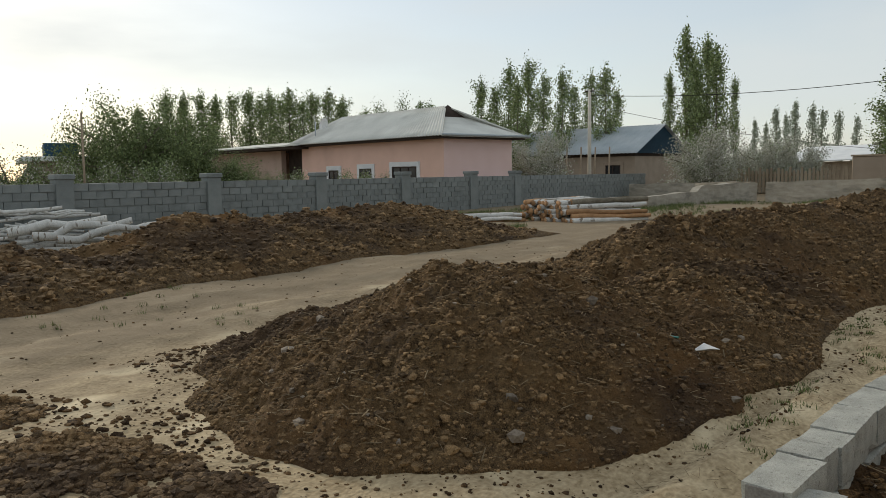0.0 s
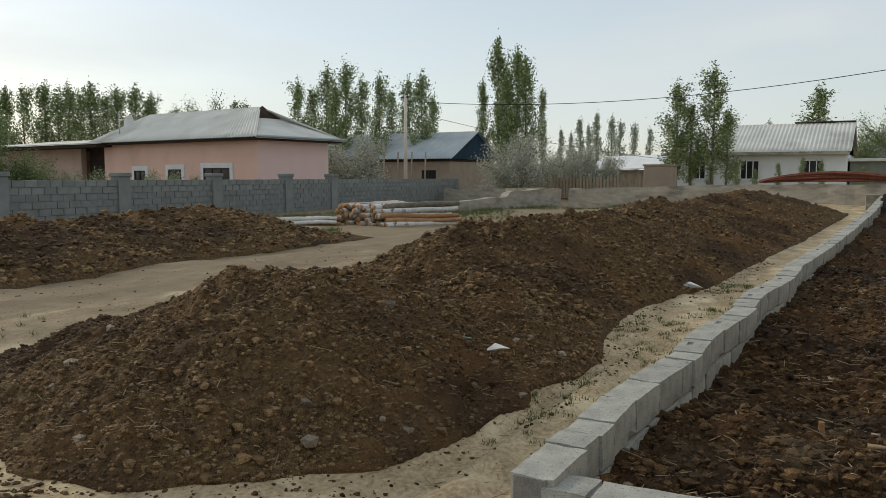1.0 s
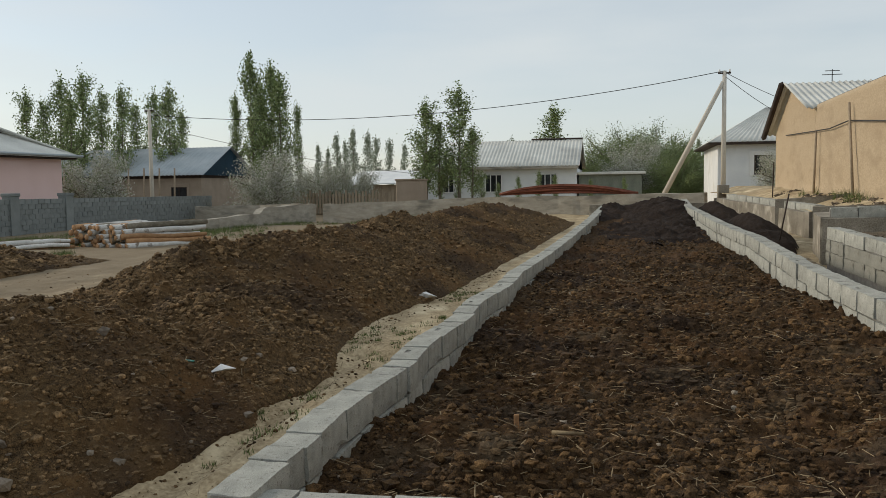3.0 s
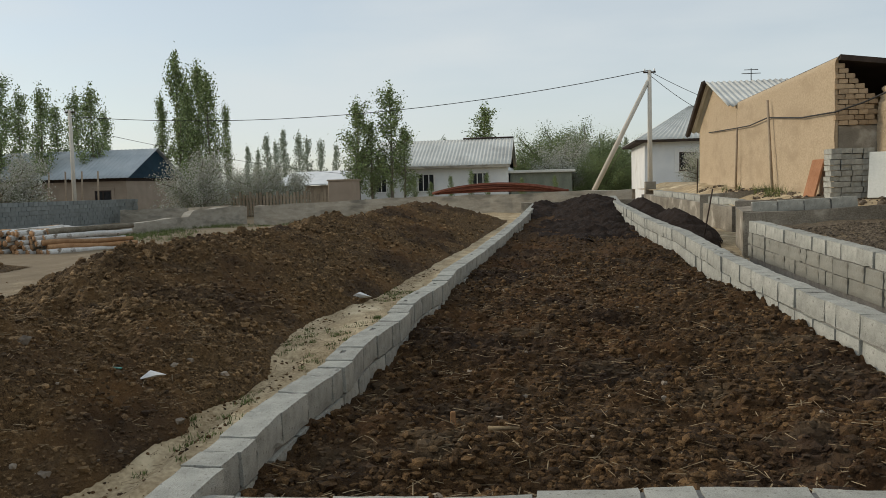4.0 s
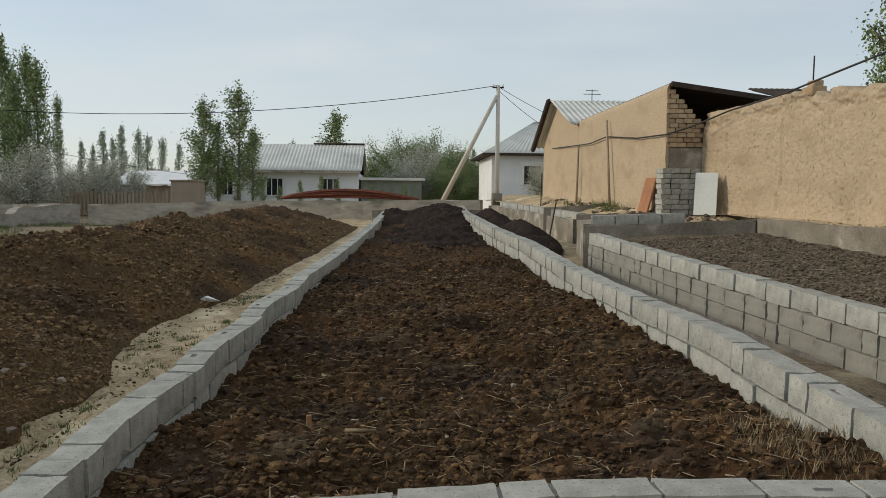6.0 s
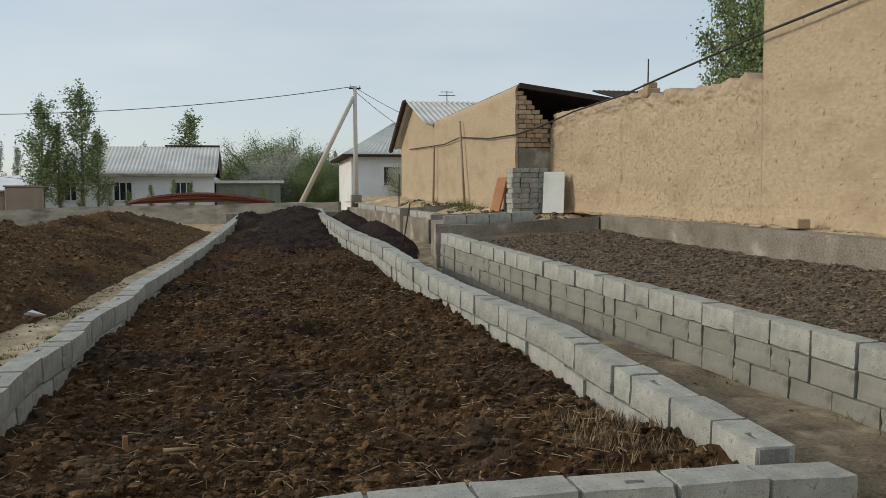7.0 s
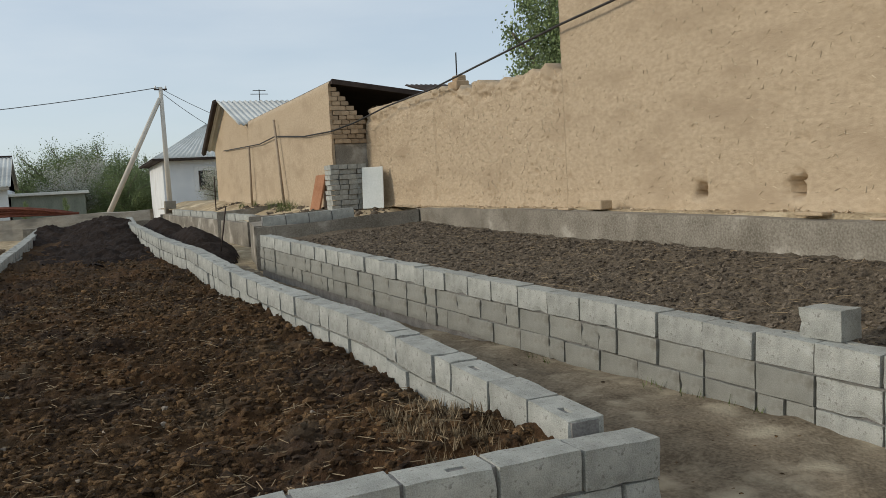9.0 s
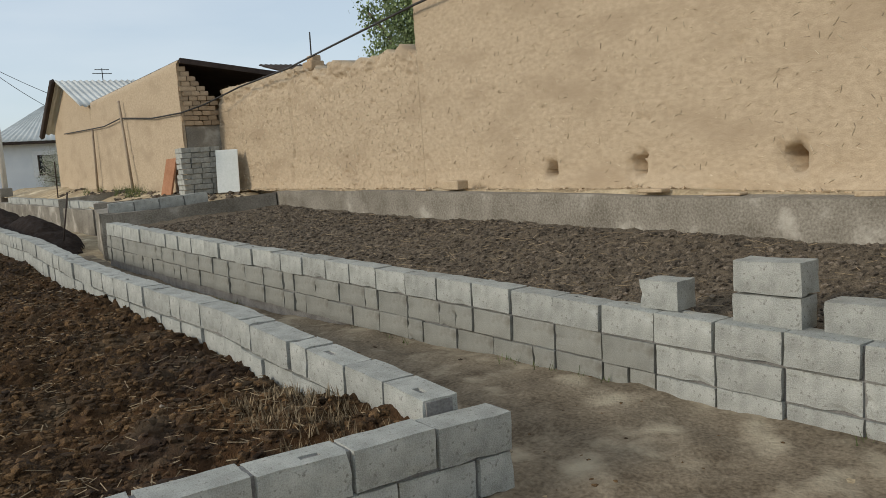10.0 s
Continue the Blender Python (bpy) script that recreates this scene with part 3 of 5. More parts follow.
ditch_pile = new("soil_pile", sheet_data("ditch_pile", "pile", np.arange(2.3, 4.0, 0.05), np.arange(15, 29, 0.08), lambda x, y: lumpy(ground_z(x, y) - 0.02 + gully(x, y), x, y, 0.6, 70),
                 lambda x, y, z: gully(x, y) > 0.01))
tagged(ditch_pile, "pile of black soil in the passage between low walls", "soil pile")


def plot_z(x, y):
    edge = curve_at(y, line_x(RIGHT))
    w = smooth01((x - edge) / (6.3 - edge))
    lo = curve_at(y, [(p[1], p[2] - 0.09) for p in RIGHT])
    hi = curve_at(y, [(0, 0.74), (3.1, 0.75), (5.7, 0.8), (8, 0.83), (10.2, 0.86), (13.6, 0.97)])
    return lumpy(lo * (1 - w) + hi * w, x, y, 0.36, 80)


plot = new("soil_plot", sheet_data("soil_plot", "plot", np.arange(3.6, 6.36, 0.035), np.r_[np.arange(-1.0, 8, 0.035), np.arange(8, 13.7, 0.06)], plot_z,
           lambda x, y, z: x > curve_at(y, line_x(RIGHT)) + 0.05))
tagged(plot, "plot of grey-brown dug soil behind a block wall", "soil", kind="structure")

heap = new("soil_heap", heap_mesh("soil_heap", np.arange(-6.6, -1.7, 0.02), np.arange(2.4, 7.6, 0.02), pile_1))
tagged(heap, "round heap of dark brown soil with clods", "soil heap", group="soil heaps")
row = new("soil_heap", heap_mesh("soil_row", np.arange(-6.0, -0.8, 0.035), np.r_[np.arange(5.3, 12, 0.03), np.arange(12, 27.7, 0.07)], row_1, seed=24, a=1.25))
tagged(row, "long row of brown soil tipped along a path", "soil heap", group="soil heaps")
bank = new("soil_heap", heap_mesh("soil_bank", np.arange(-15.2, -9.2, 0.07), np.arange(-6, 16.8, 0.07), bank_2, seed=28))
tagged(bank, "long bank of dark soil across the track", "soil heap", group="soil heaps")

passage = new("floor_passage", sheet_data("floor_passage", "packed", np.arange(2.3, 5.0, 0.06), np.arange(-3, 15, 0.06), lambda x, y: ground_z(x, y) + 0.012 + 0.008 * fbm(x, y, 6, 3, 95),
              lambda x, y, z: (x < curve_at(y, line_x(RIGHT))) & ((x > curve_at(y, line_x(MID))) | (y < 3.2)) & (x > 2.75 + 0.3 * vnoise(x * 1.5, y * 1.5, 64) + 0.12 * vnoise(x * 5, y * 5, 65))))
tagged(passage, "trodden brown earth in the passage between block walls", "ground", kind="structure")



def spill(x, y):
    """Thin soil spread over the pale ground in front of the heap."""
    m = smooth01((x + 7.2) / 0.8) * smooth01((-2.7 - x) / 0.7) * smooth01((y - 1.1) / 0.4) * smooth01((2.75 - y) / 0.5)
    return 0.10 * np.clip(m * (0.55 + 0.75 * fbm(x, y, 1.9, 4, 97)) - 0.32, 0, 1)


spilt = new("soil_spill", heap_mesh("soil_spill", np.arange(-7.4, -2.5, 0.03), np.arange(0.9, 2.9, 0.03), spill, seed=33))
tagged(spilt, "thin spread of dark soil spilt on pale ground", "soil")

# ---- block walls ----
block_wall("wall_left", "low wall of pale grey cinder blocks beside a path", LEFT, 3, BLOCKS, halves=SHORTS)
block_wall("wall_middle", "low winding wall of pale grey cinder blocks", MID, 3, BLOCKS, halves=SHORTS)
block_wall("wall_front", "low front wall of pale grey cinder blocks", [(-1.0, 3.17, 0.335), (0.25, 3.17, 0.37), (0.6, 3.17, 0.40), (1.0, 3.17, 0.43), (1.82, 3.17, 0.43), (3.03, 3.17, 0.405)][::-1], 3, BLOCKS, jitter=0.008, halves=SHORTS)
block_wall("wall_right", "retaining wall of grey cinder blocks", RIGHT[::-1], 3, BLOCKS, height=0.185, lower=DARKER_BLOCKS, halves=SHORTS)

for x, y, z, rz, me in [(4.66, 3.58, 0.635, 96, HALVES[0]), (4.72, 2.9, 0.60, 98, BLOCKS[2]), (4.72, 2.89, 0.785, 96, BLOCKS[4])]:
    ob = new("cinder_block", me)
    ob.matrix_world = pose(x, y, z, 0, 0, rz)
    tagged(ob, "loose grey cinder block on top of the wall", "block", group="loose blocks")
for k in range(5):
    ob = new("cinder_block", BLOCKS[k])
    ob.matrix_world = pose(4.81 + 0.04 * k, 2.42 - 0.4 * k, 0.59 - 0.008 * k, 0, 0, 96)
    tagged(ob, "grey cinder block of an unfinished top course", "block", group="loose blocks")

# plinth of the clay wall


def strip_wall(name, mat, pts, thick, label, category="wall", low=-0.3, seg=0.35, rough=0.02, kind="structure", seed=3):
    """A cast or mud wall along pts (x, y, top, bottom) with an uneven face and top."""
    P = np.array(pts, float)
    s = np.r_[0, np.cumsum(np.hypot(*np.diff(P[:, :2], axis=0).T))]
    n, rows_n = max(3, int(s[-1] / seg)), 5
    verts, faces = [], []
    for i in range(n + 1):
        d = s[-1] * i / n
        x, y, t, b = (np.interp(d, s, P[:, k]) for k in range(4))
        x2, y2 = np.interp(min(d + 0.1, s[-1]), s, P[:, 0]), np.interp(min(d + 0.1, s[-1]), s, P[:, 1])
        x1, y1 = np.interp(max(d - 0.1, 0), s, P[:, 0]), np.interp(max(d - 0.1, 0), s, P[:, 1])
        h = Vector((x2 - x1, y2 - y1)).normalized()
        nx, ny = -h.y, h.x
        for k in range(rows_n):
            f = k / (rows_n - 1)
            w = rough * float(vnoise(d * 2.3, f * 3, seed))
            tz = t + rough * float(vnoise(d * 1.1, 0, seed + 2))
            z = b + (tz - b) * f
            verts.append((x - nx * (thick / 2 + w), y - ny * (thick / 2 + w), z))
        for k in range(rows_n):
            f = 1 - k / (rows_n - 1)
            w = rough * float(vnoise(d * 2.3, f * 3, seed + 5))
            tz = t + rough * float(vnoise(d * 1.1, 4, seed + 2))
            verts.append((x + nx * (thick / 2 + w), y + ny * (thick / 2 + w), b + (tz - b) * f))
        if i:
            q, r = 2 * rows_n * (i - 1), 2 * rows_n * i
            m = 2 * rows_n
            faces += [(q + (k + 1) % m, q + k, r + k, r + (k + 1) % m) for k in range(m)]
    faces += [tuple(range(2 * rows_n)), tuple(2 * rows_n * n + k for k in range(2 * rows_n))[::-1]]
    return tagged(new(name, mesh(name, verts, faces, mat)), label, category, kind=kind)


strip_wall("wall_plinth", "concrete", [(6.42, -4, 0.98, 0.3), (6.42, 3.1, 1.07, 0.4), (6.42, 5.6, 1.09, 0.4), (6.42, 8, 1.145, 0.5), (6.42, 10.2, 1.17, 0.5), (6.42, 13.6, 1.2, 0.6)], 0.24,
           "stained old concrete footing under the clay wall", rough=0.012)
strip_wall("wall_cross", "concrete", [(3.62, 14.2, 1.04, 0.2), (4.6, 13.9, 1.08, 0.2), (6.3, 13.55, 1.19, 0.5)], 0.26, "old concrete footing across the plot", rough=0.012)


def terrace_z(x, y):
    a = curve_at(y, [(-6, 0.97), (3.1, 1.08), (8, 1.15), (13.5, 1.21), (18, 1.24), (24, 1.4), (30, 1.55), (60, 1.7)])
    return a - 0.004 + 0.015 * fbm(x, y, 2.0, 3, 90) - 0.12 * smooth01((6.56 - np.asarray(x, float)) / 0.1) * (np.asarray(y, float) < 13.6)


terrace = new("ground_terrace", sheet_data("ground_terrace", "dirt", np.r_[6.44, 6.5, 6.56, np.arange(6.62, 7.1, 0.06), np.arange(7.2, 16, 0.2)], np.arange(-6, 40, 0.1), terrace_z))
tagged(terrace, "dusty ledge of ground along the clay wall", "ground", kind="structure")


def yard_z(x, y):
    a = curve_at(y, [(14, 0.85), (17, 1.0), (24, 1.1), (30, 1.25), (40, 1.35)])
    return a + 0.25 * smooth01((x - 4.6) / 1.2) + 0.03 * fbm(x, y, 1.3, 3, 91)


yard = new("ground_yard", sheet_data("ground_yard", "dirt", np.arange(4.4, 6.7, 0.1), np.arange(14.1, 40, 0.15), yard_z))
tagged(yard, "rough ground between low footings", "ground", kind="structure")

# footings of an unfinished house
strip_wall("wall_footing", "concrete", [(4.55, 18.8, 1.0, 0.1), (4.2, 24, 1.1, 0.2), (3.75, 29.8, 1.2, 0.3)], 0.35, "pale plastered footing of an unfinished house", rough=0.02)
strip_wall("wall_footing_side", "concrete", [(3.75, 14.2, 1.05, 0.1), (4.1, 16.4, 1.08, 0.1)], 0.3, "short side footing of an unfinished house", rough=0.02)
block_wall("wall_footing_blocks", "grey blocks laid along a footing", [(4.58, 18.8, 1.15), (4.25, 24, 1.25), (3.9, 28.5, 1.33)], 1, BLOCKS, height=0.16)
block_wall("wall_footing_cross", "grey blocks laid across a footing", [(3.75, 14.35, 1.2), (5.2, 14.2, 1.26)], 1, BLOCKS, height=0.16)
strip_wall("wall_footing_inner", "concrete", [(4.1, 17.2, 1.16, 0.6), (6.3, 16.6, 1.27, 0.7)], 0.3, "low footing across an unfinished house", rough=0.02)
strip_wall("wall_footing_inner_2", "concrete", [(4.15, 21.5, 1.24, 0.6), (6.0, 21.1, 1.4, 0.7)], 0.3, "low footing across an unfinished house", rough=0.02)

# far walls across the street
strip_wall("wall_far", "mudwall", [(-12.2, 34.4, 1.02, 0.2), (-4.6, 32.5, 1.27, 0.3), (3.3, 29.6, 1.37, 0.4)], 0.4, "low weathered mud wall at the end of the street", rough=0.03, seg=0.3)
strip_wall("wall_lot_end", "concrete", [(-0.6, 28.9, 1.0, 0.3), (3.3, 29.2, 1.05, 0.3)], 0.3, "low concrete wall closing the soil bed", rough=0.02)
def at_spots(*rows_):
    return [(*spot(az, r)[:2], top, -0.1) for az, r, top in rows_]


strip_wall("wall_street_low", "mudwall", at_spots((-32.2, 30, 0.46), (-27, 33, 0.58), (-24.2, 36, 0.66), (-23.9, 36.4, 0.93), (-20.5, 39.5, 1.0)), 0.4, "low broken mud wall along the street", rough=0.04, seg=0.3)
strip_wall("wall_street_back", "mudwall", at_spots((-28.3, 46, 0.86), (-24, 44, 0.92), (-20.6, 41, 1.0)), 0.35, "low mud wall behind another", rough=0.03, seg=0.3)

# grey perimeter wall with pillars
TH, WALL_P = radians(-6), 18.0


def grey_at(s, off=0.0):
    """A point s metres along the grey wall, off metres in front of it."""
    return (-math.cos(TH) * (WALL_P - off) + math.sin(TH) * s, math.sin(TH) * (WALL_P - off) + math.cos(TH) * s)


block_wall("wall_grey", "grey cinder block garden wall with square pillars", [(*grey_at(46), 1.43), (*grey_at(4), 1.43), (*grey_at(-8), 1.40)][::-1], 7, GREYS, core_mat="grey_block", height=0.19)
pillar_data = boxes_data("pillar", "grey_block", (-0.2, -0.2, 0, 0.2, 0.2, 1.5), bevel=0.012)
cap_data = boxes_data("cap", "grey_block", (-0.23, -0.23, 1.5, 0.23, 0.23, 1.62), bevel=0.015)
first = None
for k, px in enumerate([-4.0, 2.3, 6.55, 10.6, 14.85, 19.0, 23.3, 27.7, 31.2]):
    at = pose(*grey_at(px), 0.02, 0, 0, -6)
    if first is None:
        first = thing("wall_pillar", "square grey block pillar standing in the garden wall", "pillar", group="garden wall pillars")
        part("shaft", pillar_data, first)
        part("cap", cap_data, first)
        first.matrix_world = at
    else:
        copy_thing(first, at)

# ---- clay building ----


def clay_face(name, y0, y1, x, thick, top, bottom, label, step=0.05, kind="structure", rough=0.006, holes=(), cracks=(), crumble=0.0, bend=0.0):
    """A plastered clay wall with a lumpy face towards -x and a worn top."""
    ys = np.arange(y0, y1 + step / 2, step)
    zs_n = int(3.6 / step)
    verts, faces = [], []
    Y, F = np.meshgrid(ys, np.linspace(0, 1, zs_n))
    T, B = top(Y), bottom(Y)
    Z = B + (T - B) * F
    wave = rough * fbm(Y, Z, 1.4, 3, 101) + 0.0045 * fbm(Y, Z * 1.7, 9, 3, 105, 0.7) + 0.0025 * np.sin(Z * 14 + 1.5 * vnoise(Y * 0.7, Z, 3)) * (0.5 + 0.5 * vnoise(Y * 0.5, Z * 0.5, 6))
    base_out = 0.05 * np.clip(1 - (Z - B) / 0.32, 0, 1) * (1 + vnoise(Y * 2.5, Z * 3, 8))
    worn = np.clip((Z - (T - 0.14)) / 0.14, 0, 1)
    pit = 0.035 * np.clip(vnoise(Y * 9, Z * 9, 111) - 0.78, 0, 1) * 4
    ragged = crumble * np.clip((Z - (T - 0.42)) / 0.3, 0, 1) * np.clip(fbm(Y, Z * 1.6, 3.2, 4, 121, 0.6) + 0.15, -0.2, 1)
    X = x - 0.34 * np.clip((Y - 13.85) / 2.85, 0, 1) * bend - wave - base_out + 0.05 * worn ** 2 + pit + ragged
    for cy, c0, c1 in cracks:
        X = X + 0.035 * (np.abs(Y - cy - 0.07 * vnoise(Z * 3, Z * 0, 17)) < 0.028) * (Z > c0) * (Z < c1) * (vnoise(Z * 6, Y * 0, 18) > -0.5)
    for hy, hz, hs in holes:
        d = np.maximum(np.abs(Y - hy), np.abs(Z - hz)) / hs + 0.3 * vnoise(Y * 16, Z * 16, 15)
        X = X + 0.45 * (d < 1.1) + 0.04 * smooth01((2.0 - d) / 0.3) * (vnoise(Y * 9, Z * 9, 16) > -0.3)
    n, c = len(ys), zs_n
    verts = np.stack([X.ravel(), Y.ravel(), Z.ravel()], 1).tolist()
    idx = np.arange(n * c).reshape(c, n)
    faces = np.stack([idx[:-1, :-1], idx[1:, :-1], idx[1:, 1:], idx[:-1, 1:]], -1).reshape(-1, 4).tolist()
    k = len(verts)
    for i, yy in enumerate(ys):
        t = float(top(np.array(yy)))
        verts += [(x + thick, yy, t), (x + thick, yy, float(bottom(np.array(yy))))]
        if i:
            a = k + 2 * (i - 1)
            faces += [(idx[-1, i - 1], a, a + 2, idx[-1, i]), (a, a + 1, a + 3, a + 2)]
    faces += [tuple(int(v) for v in idx[:, 0]) + (k, k + 1), tuple(int(v) for v in idx[::-1, -1]) + (k + 2 * n - 1, k + 2 * n - 2)]
    return tagged(new(name, mesh(name, verts, faces, "plaster", True)), label, "wall", kind=kind)


def low_top(y):
    y = np.asarray(y, float)
    return curve_at(y, [(9.6, 3.05), (11, 3.12), (12.4, 3.2), (13.6, 3.26), (13.9, 3.31), (16.74, 3.24)]) + (0.06 * vnoise(y * 2.3, y * 0, 51) + 0.055 * vnoise(y * 6, y * 0, 52) + 0.03 * vnoise(y * 15, y * 0, 53)) * (y < 13.8)


ledge = lambda y: curve_at(y, [(-6, 0.95), (3.1, 1.06), (8, 1.13), (13.5, 1.19), (18, 1.22), (31, 1.5)]) - 0.12  # noqa: E731
clay_low = clay_face("wall_clay_low", 9.66, 16.74, 6.9, 0.45, low_top, ledge, "tan straw-clay plastered wall with a worn top", step=0.035, crumble=0.09, bend=1.0, cracks=((13.85, 1.75, 3.3), (13.95, 1.3, 1.6), (15.7, 2.2, 2.9), (12.2, 2.8, 3.2)))
clay_high = clay_face("wall_clay_high", -5.0, 9.66, 6.88, 0.5, lambda y: 4.9 + 0 * np.asarray(y, float), ledge, "high tan straw-clay plastered wall with small holes", step=0.035, holes=((7.08, 1.345, 0.055), (5.83, 1.36, 0.068), (4.17, 1.35, 0.074)))
clay_face("wall_clay_shed", 16.72, 25.2, 5.8, 0.06, lambda y: 3.84 + 0 * np.asarray(y, float), ledge, "smooth tan clay wall of a shed", step=0.08, rough=0.006)
clay_face("wall_clay_gable", 25.2, 31.3, 5.8, 0.4, lambda y: curve_at(y, [(25.2, 3.76), (28.65, 4.78), (31.3, 3.5)]), ledge, "tan clay gable wall of a shed", step=0.08, rough=0.006)


def corrugated(name, mat, a, b, c, d, label="", waves=30, amp=0.03, parent=None, cols=None):
    """A roof of wavy sheets over the corners a b c d; waves run from edge ab to edge dc."""
    a, b, c, d = (Vector(v) for v in (a, b, c, d))
    n = waves * 4
    up = (b - a).cross(d - a).normalized()
    if up.z < 0:
        up = -up
    verts, faces = [], []
    rows_n = 6
    for i in range(n + 1):
        u = i / n
        w = up * amp * math.sin(2 * math.pi * waves * u)
        for k in range(rows_n):
            v = k / (rows_n - 1)
            p = a.lerp(b, u).lerp(d.lerp(c, u), v) + w
            verts.append(p + up * 0.006 * math.sin(k * 2.1 + i * 0.05))
            verts.append(p - up * 0.02)
        if i:
            q, r = 2 * rows_n * (i - 1), 2 * rows_n * i
            for k in range(rows_n - 1):
                faces.append((q + 2 * k, r + 2 * k, r + 2 * k + 2, q + 2 * k + 2))
                faces.append((q + 2 * k + 1, q + 2 * k + 3, r + 2 * k + 3, r + 2 * k + 1))
            faces.append((q, q + 1, r + 1, r))
            e = 2 * rows_n - 2
            faces.append((q + e, r + e, r + e + 1, q + e + 1))
    me = mesh(name, verts, faces, mat, True)
    if parent is not None:
        return part(name, me, parent, label)
    return tagged(new(name, me), label, "roof", kind="structure")


corrugated("roof_gable", "slate", (5.55, 25.05, 3.74), (13.5, 25.05, 3.74), (13.5, 28.65, 4.86), (5.55, 28.65, 4.86), "pale corrugated slate roof of a clay shed", waves=44)
corrugated("roof_gable_back", "slate", (5.55, 31.8, 3.4), (13.5, 31.8, 3.4), (13.5, 28.65, 4.86), (5.55, 28.65, 4.86), "pale corrugated slate roof of a clay shed", waves=44)
barge = thing("roof_trim", "dark brown timber bargeboards of a gable", "trim", kind="structure")
for p, q in (((5.5, 28.65, 4.84), (5.5, 32.0, 3.3)),):
    part("bargeboard", tube_data("bargeboard", "dark", [p, q], 0.09, sides=4), barge)
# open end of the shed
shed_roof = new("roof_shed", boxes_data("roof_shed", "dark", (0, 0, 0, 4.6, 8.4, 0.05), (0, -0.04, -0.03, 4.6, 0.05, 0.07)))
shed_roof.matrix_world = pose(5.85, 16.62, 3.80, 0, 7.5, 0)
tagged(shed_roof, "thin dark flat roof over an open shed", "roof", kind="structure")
tagged(new("wall_shed_back", boxes_data("wall_shed_back", "adobe", (6.2, 21.0, 1.2, 10.2, 21.3, 3.83), (10.0, 16.7, 1.2, 10.2, 21.0, 3.83))), "dim adobe back wall inside an open shed", "wall", kind="structure")
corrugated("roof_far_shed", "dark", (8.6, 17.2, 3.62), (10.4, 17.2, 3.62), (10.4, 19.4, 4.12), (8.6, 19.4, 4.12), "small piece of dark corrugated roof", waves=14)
brick_wall = thing("wall_adobe", "broken stepped wall of bare adobe bricks", "wall", kind="structure")
part("panel", boxes_data("panel", "concrete", (5.87, 16.74, 1.2, 6.58, 16.9, 2.56), bevel=0.01), brick_wall, "grey cement-rendered panel")
part("core", boxes_data("core", "adobe", (5.87, 16.80, 2.56, 6.58, 16.9, 3.02), (5.87, 16.80, 3.02, 6.3, 16.9, 3.3), (5.87, 16.80, 3.3, 6.0, 16.9, 3.6)), brick_wall)
ADOBE = [block_data("adobe_brick", "adobe", (0.168, 0.13, 0.092), 80 + i, 1) for i in range(3)]
for c in range(13):
    z = 2.61 + 0.097 * c
    span = 6.56 if c < 6 else 6.56 - 0.098 * (c - 5)
    x = 5.95 - (0.06 if c % 2 else 0)
    while x < span:
        part("brick", ADOBE[(c * 3 + int(x * 7)) % 3], brick_wall, "", pose(x, 16.76 + 0.012 * math.sin(c * 2.2 + x * 9), z, 0, 0, 3 * math.sin(x * 13 + c)))
        x += 0.176

stack = thing("block_stack", "stack of grey cinder blocks against the shed end", "block stack")
STACKED = [block_data("block", "block", (0.18, 0.38, 0.096), 90 + i, 0) for i in range(3)]
for c in range(9):
    for k in range(4):
        part("block", STACKED[(c + k) % 3], stack, "", pose(5.60 + 0.186 * k + 0.012 * math.sin(c * 1.9), 16.2 + 0.02 * math.sin(c * 2.7 + k), 1.20 + 0.101 * (c + 0.5), 0, 0, 2.5 * math.sin(c + 2 * k)))
lean = thing("white_board", "white painted board leaning on the clay wall", "board")
part("sheet", boxes_data("sheet", "board", (-0.02, -0.21, 0, 0.02, 0.21, 0.84), bevel=0.006), lean)
lean.matrix_world = pose(6.27, 15.72, 1.20, 0, 12, 62)
lean2 = thing("red_board", "rust-red board leaning on the shed corner", "board")
part("sheet", boxes_data("sheet", "redboard", (-0.02, -0.35, 0, 0.02, 0.35, 0.75), bevel=0.006), lean2)
lean2.matrix_world = pose(5.52, 17.3, 1.22, 0, 14, 0)
for y, top, tilt in ((24.6, 3.05, 0), (20.9, 3.5, 3)):
    pst = new("timber_pole", tube_data("timber_pole", "wood", [(5.66, y - 0.3 * (tilt > 0), 1.25), (5.7, y + 0.12 * tilt, top)], 0.034, 0.028))
    tagged(pst, "bare timber pole leaning on the clay wall", "pole", group="timber poles")
CABLE = [(5.74, 29.1, 3.22), (5.72, 24.6, 3.07), (5.72, 23.2, 3.03), (5.72, 21.3, 3.09), (5.72, 18.5, 2.86), (5.74, 16.5, 2.8), (6.2, 16.4, 2.95), (6.56, 15.4, 3.17), (6.74, 13.5, 3.27), (6.74, 11.9, 3.38), (6.74, 9.4, 3.54), (6.76, 7.9, 3.61), (6.76, 6.0, 3.7), (6.76, 2.0, 3.85)]
cable = new("cable", tube_data("cable", "cable", CABLE, 0.016, sides=6))
tagged(cable, "black cable slung along the clay wall", "cable")
brick = new("loose_brick", boxes_data("loose_brick", "rubble", (6.45, 8.3, 1.16, 6.62, 8.62, 1.27), bevel=0.012))
tagged(brick, "pale loose brick on the footing ledge", "brick")


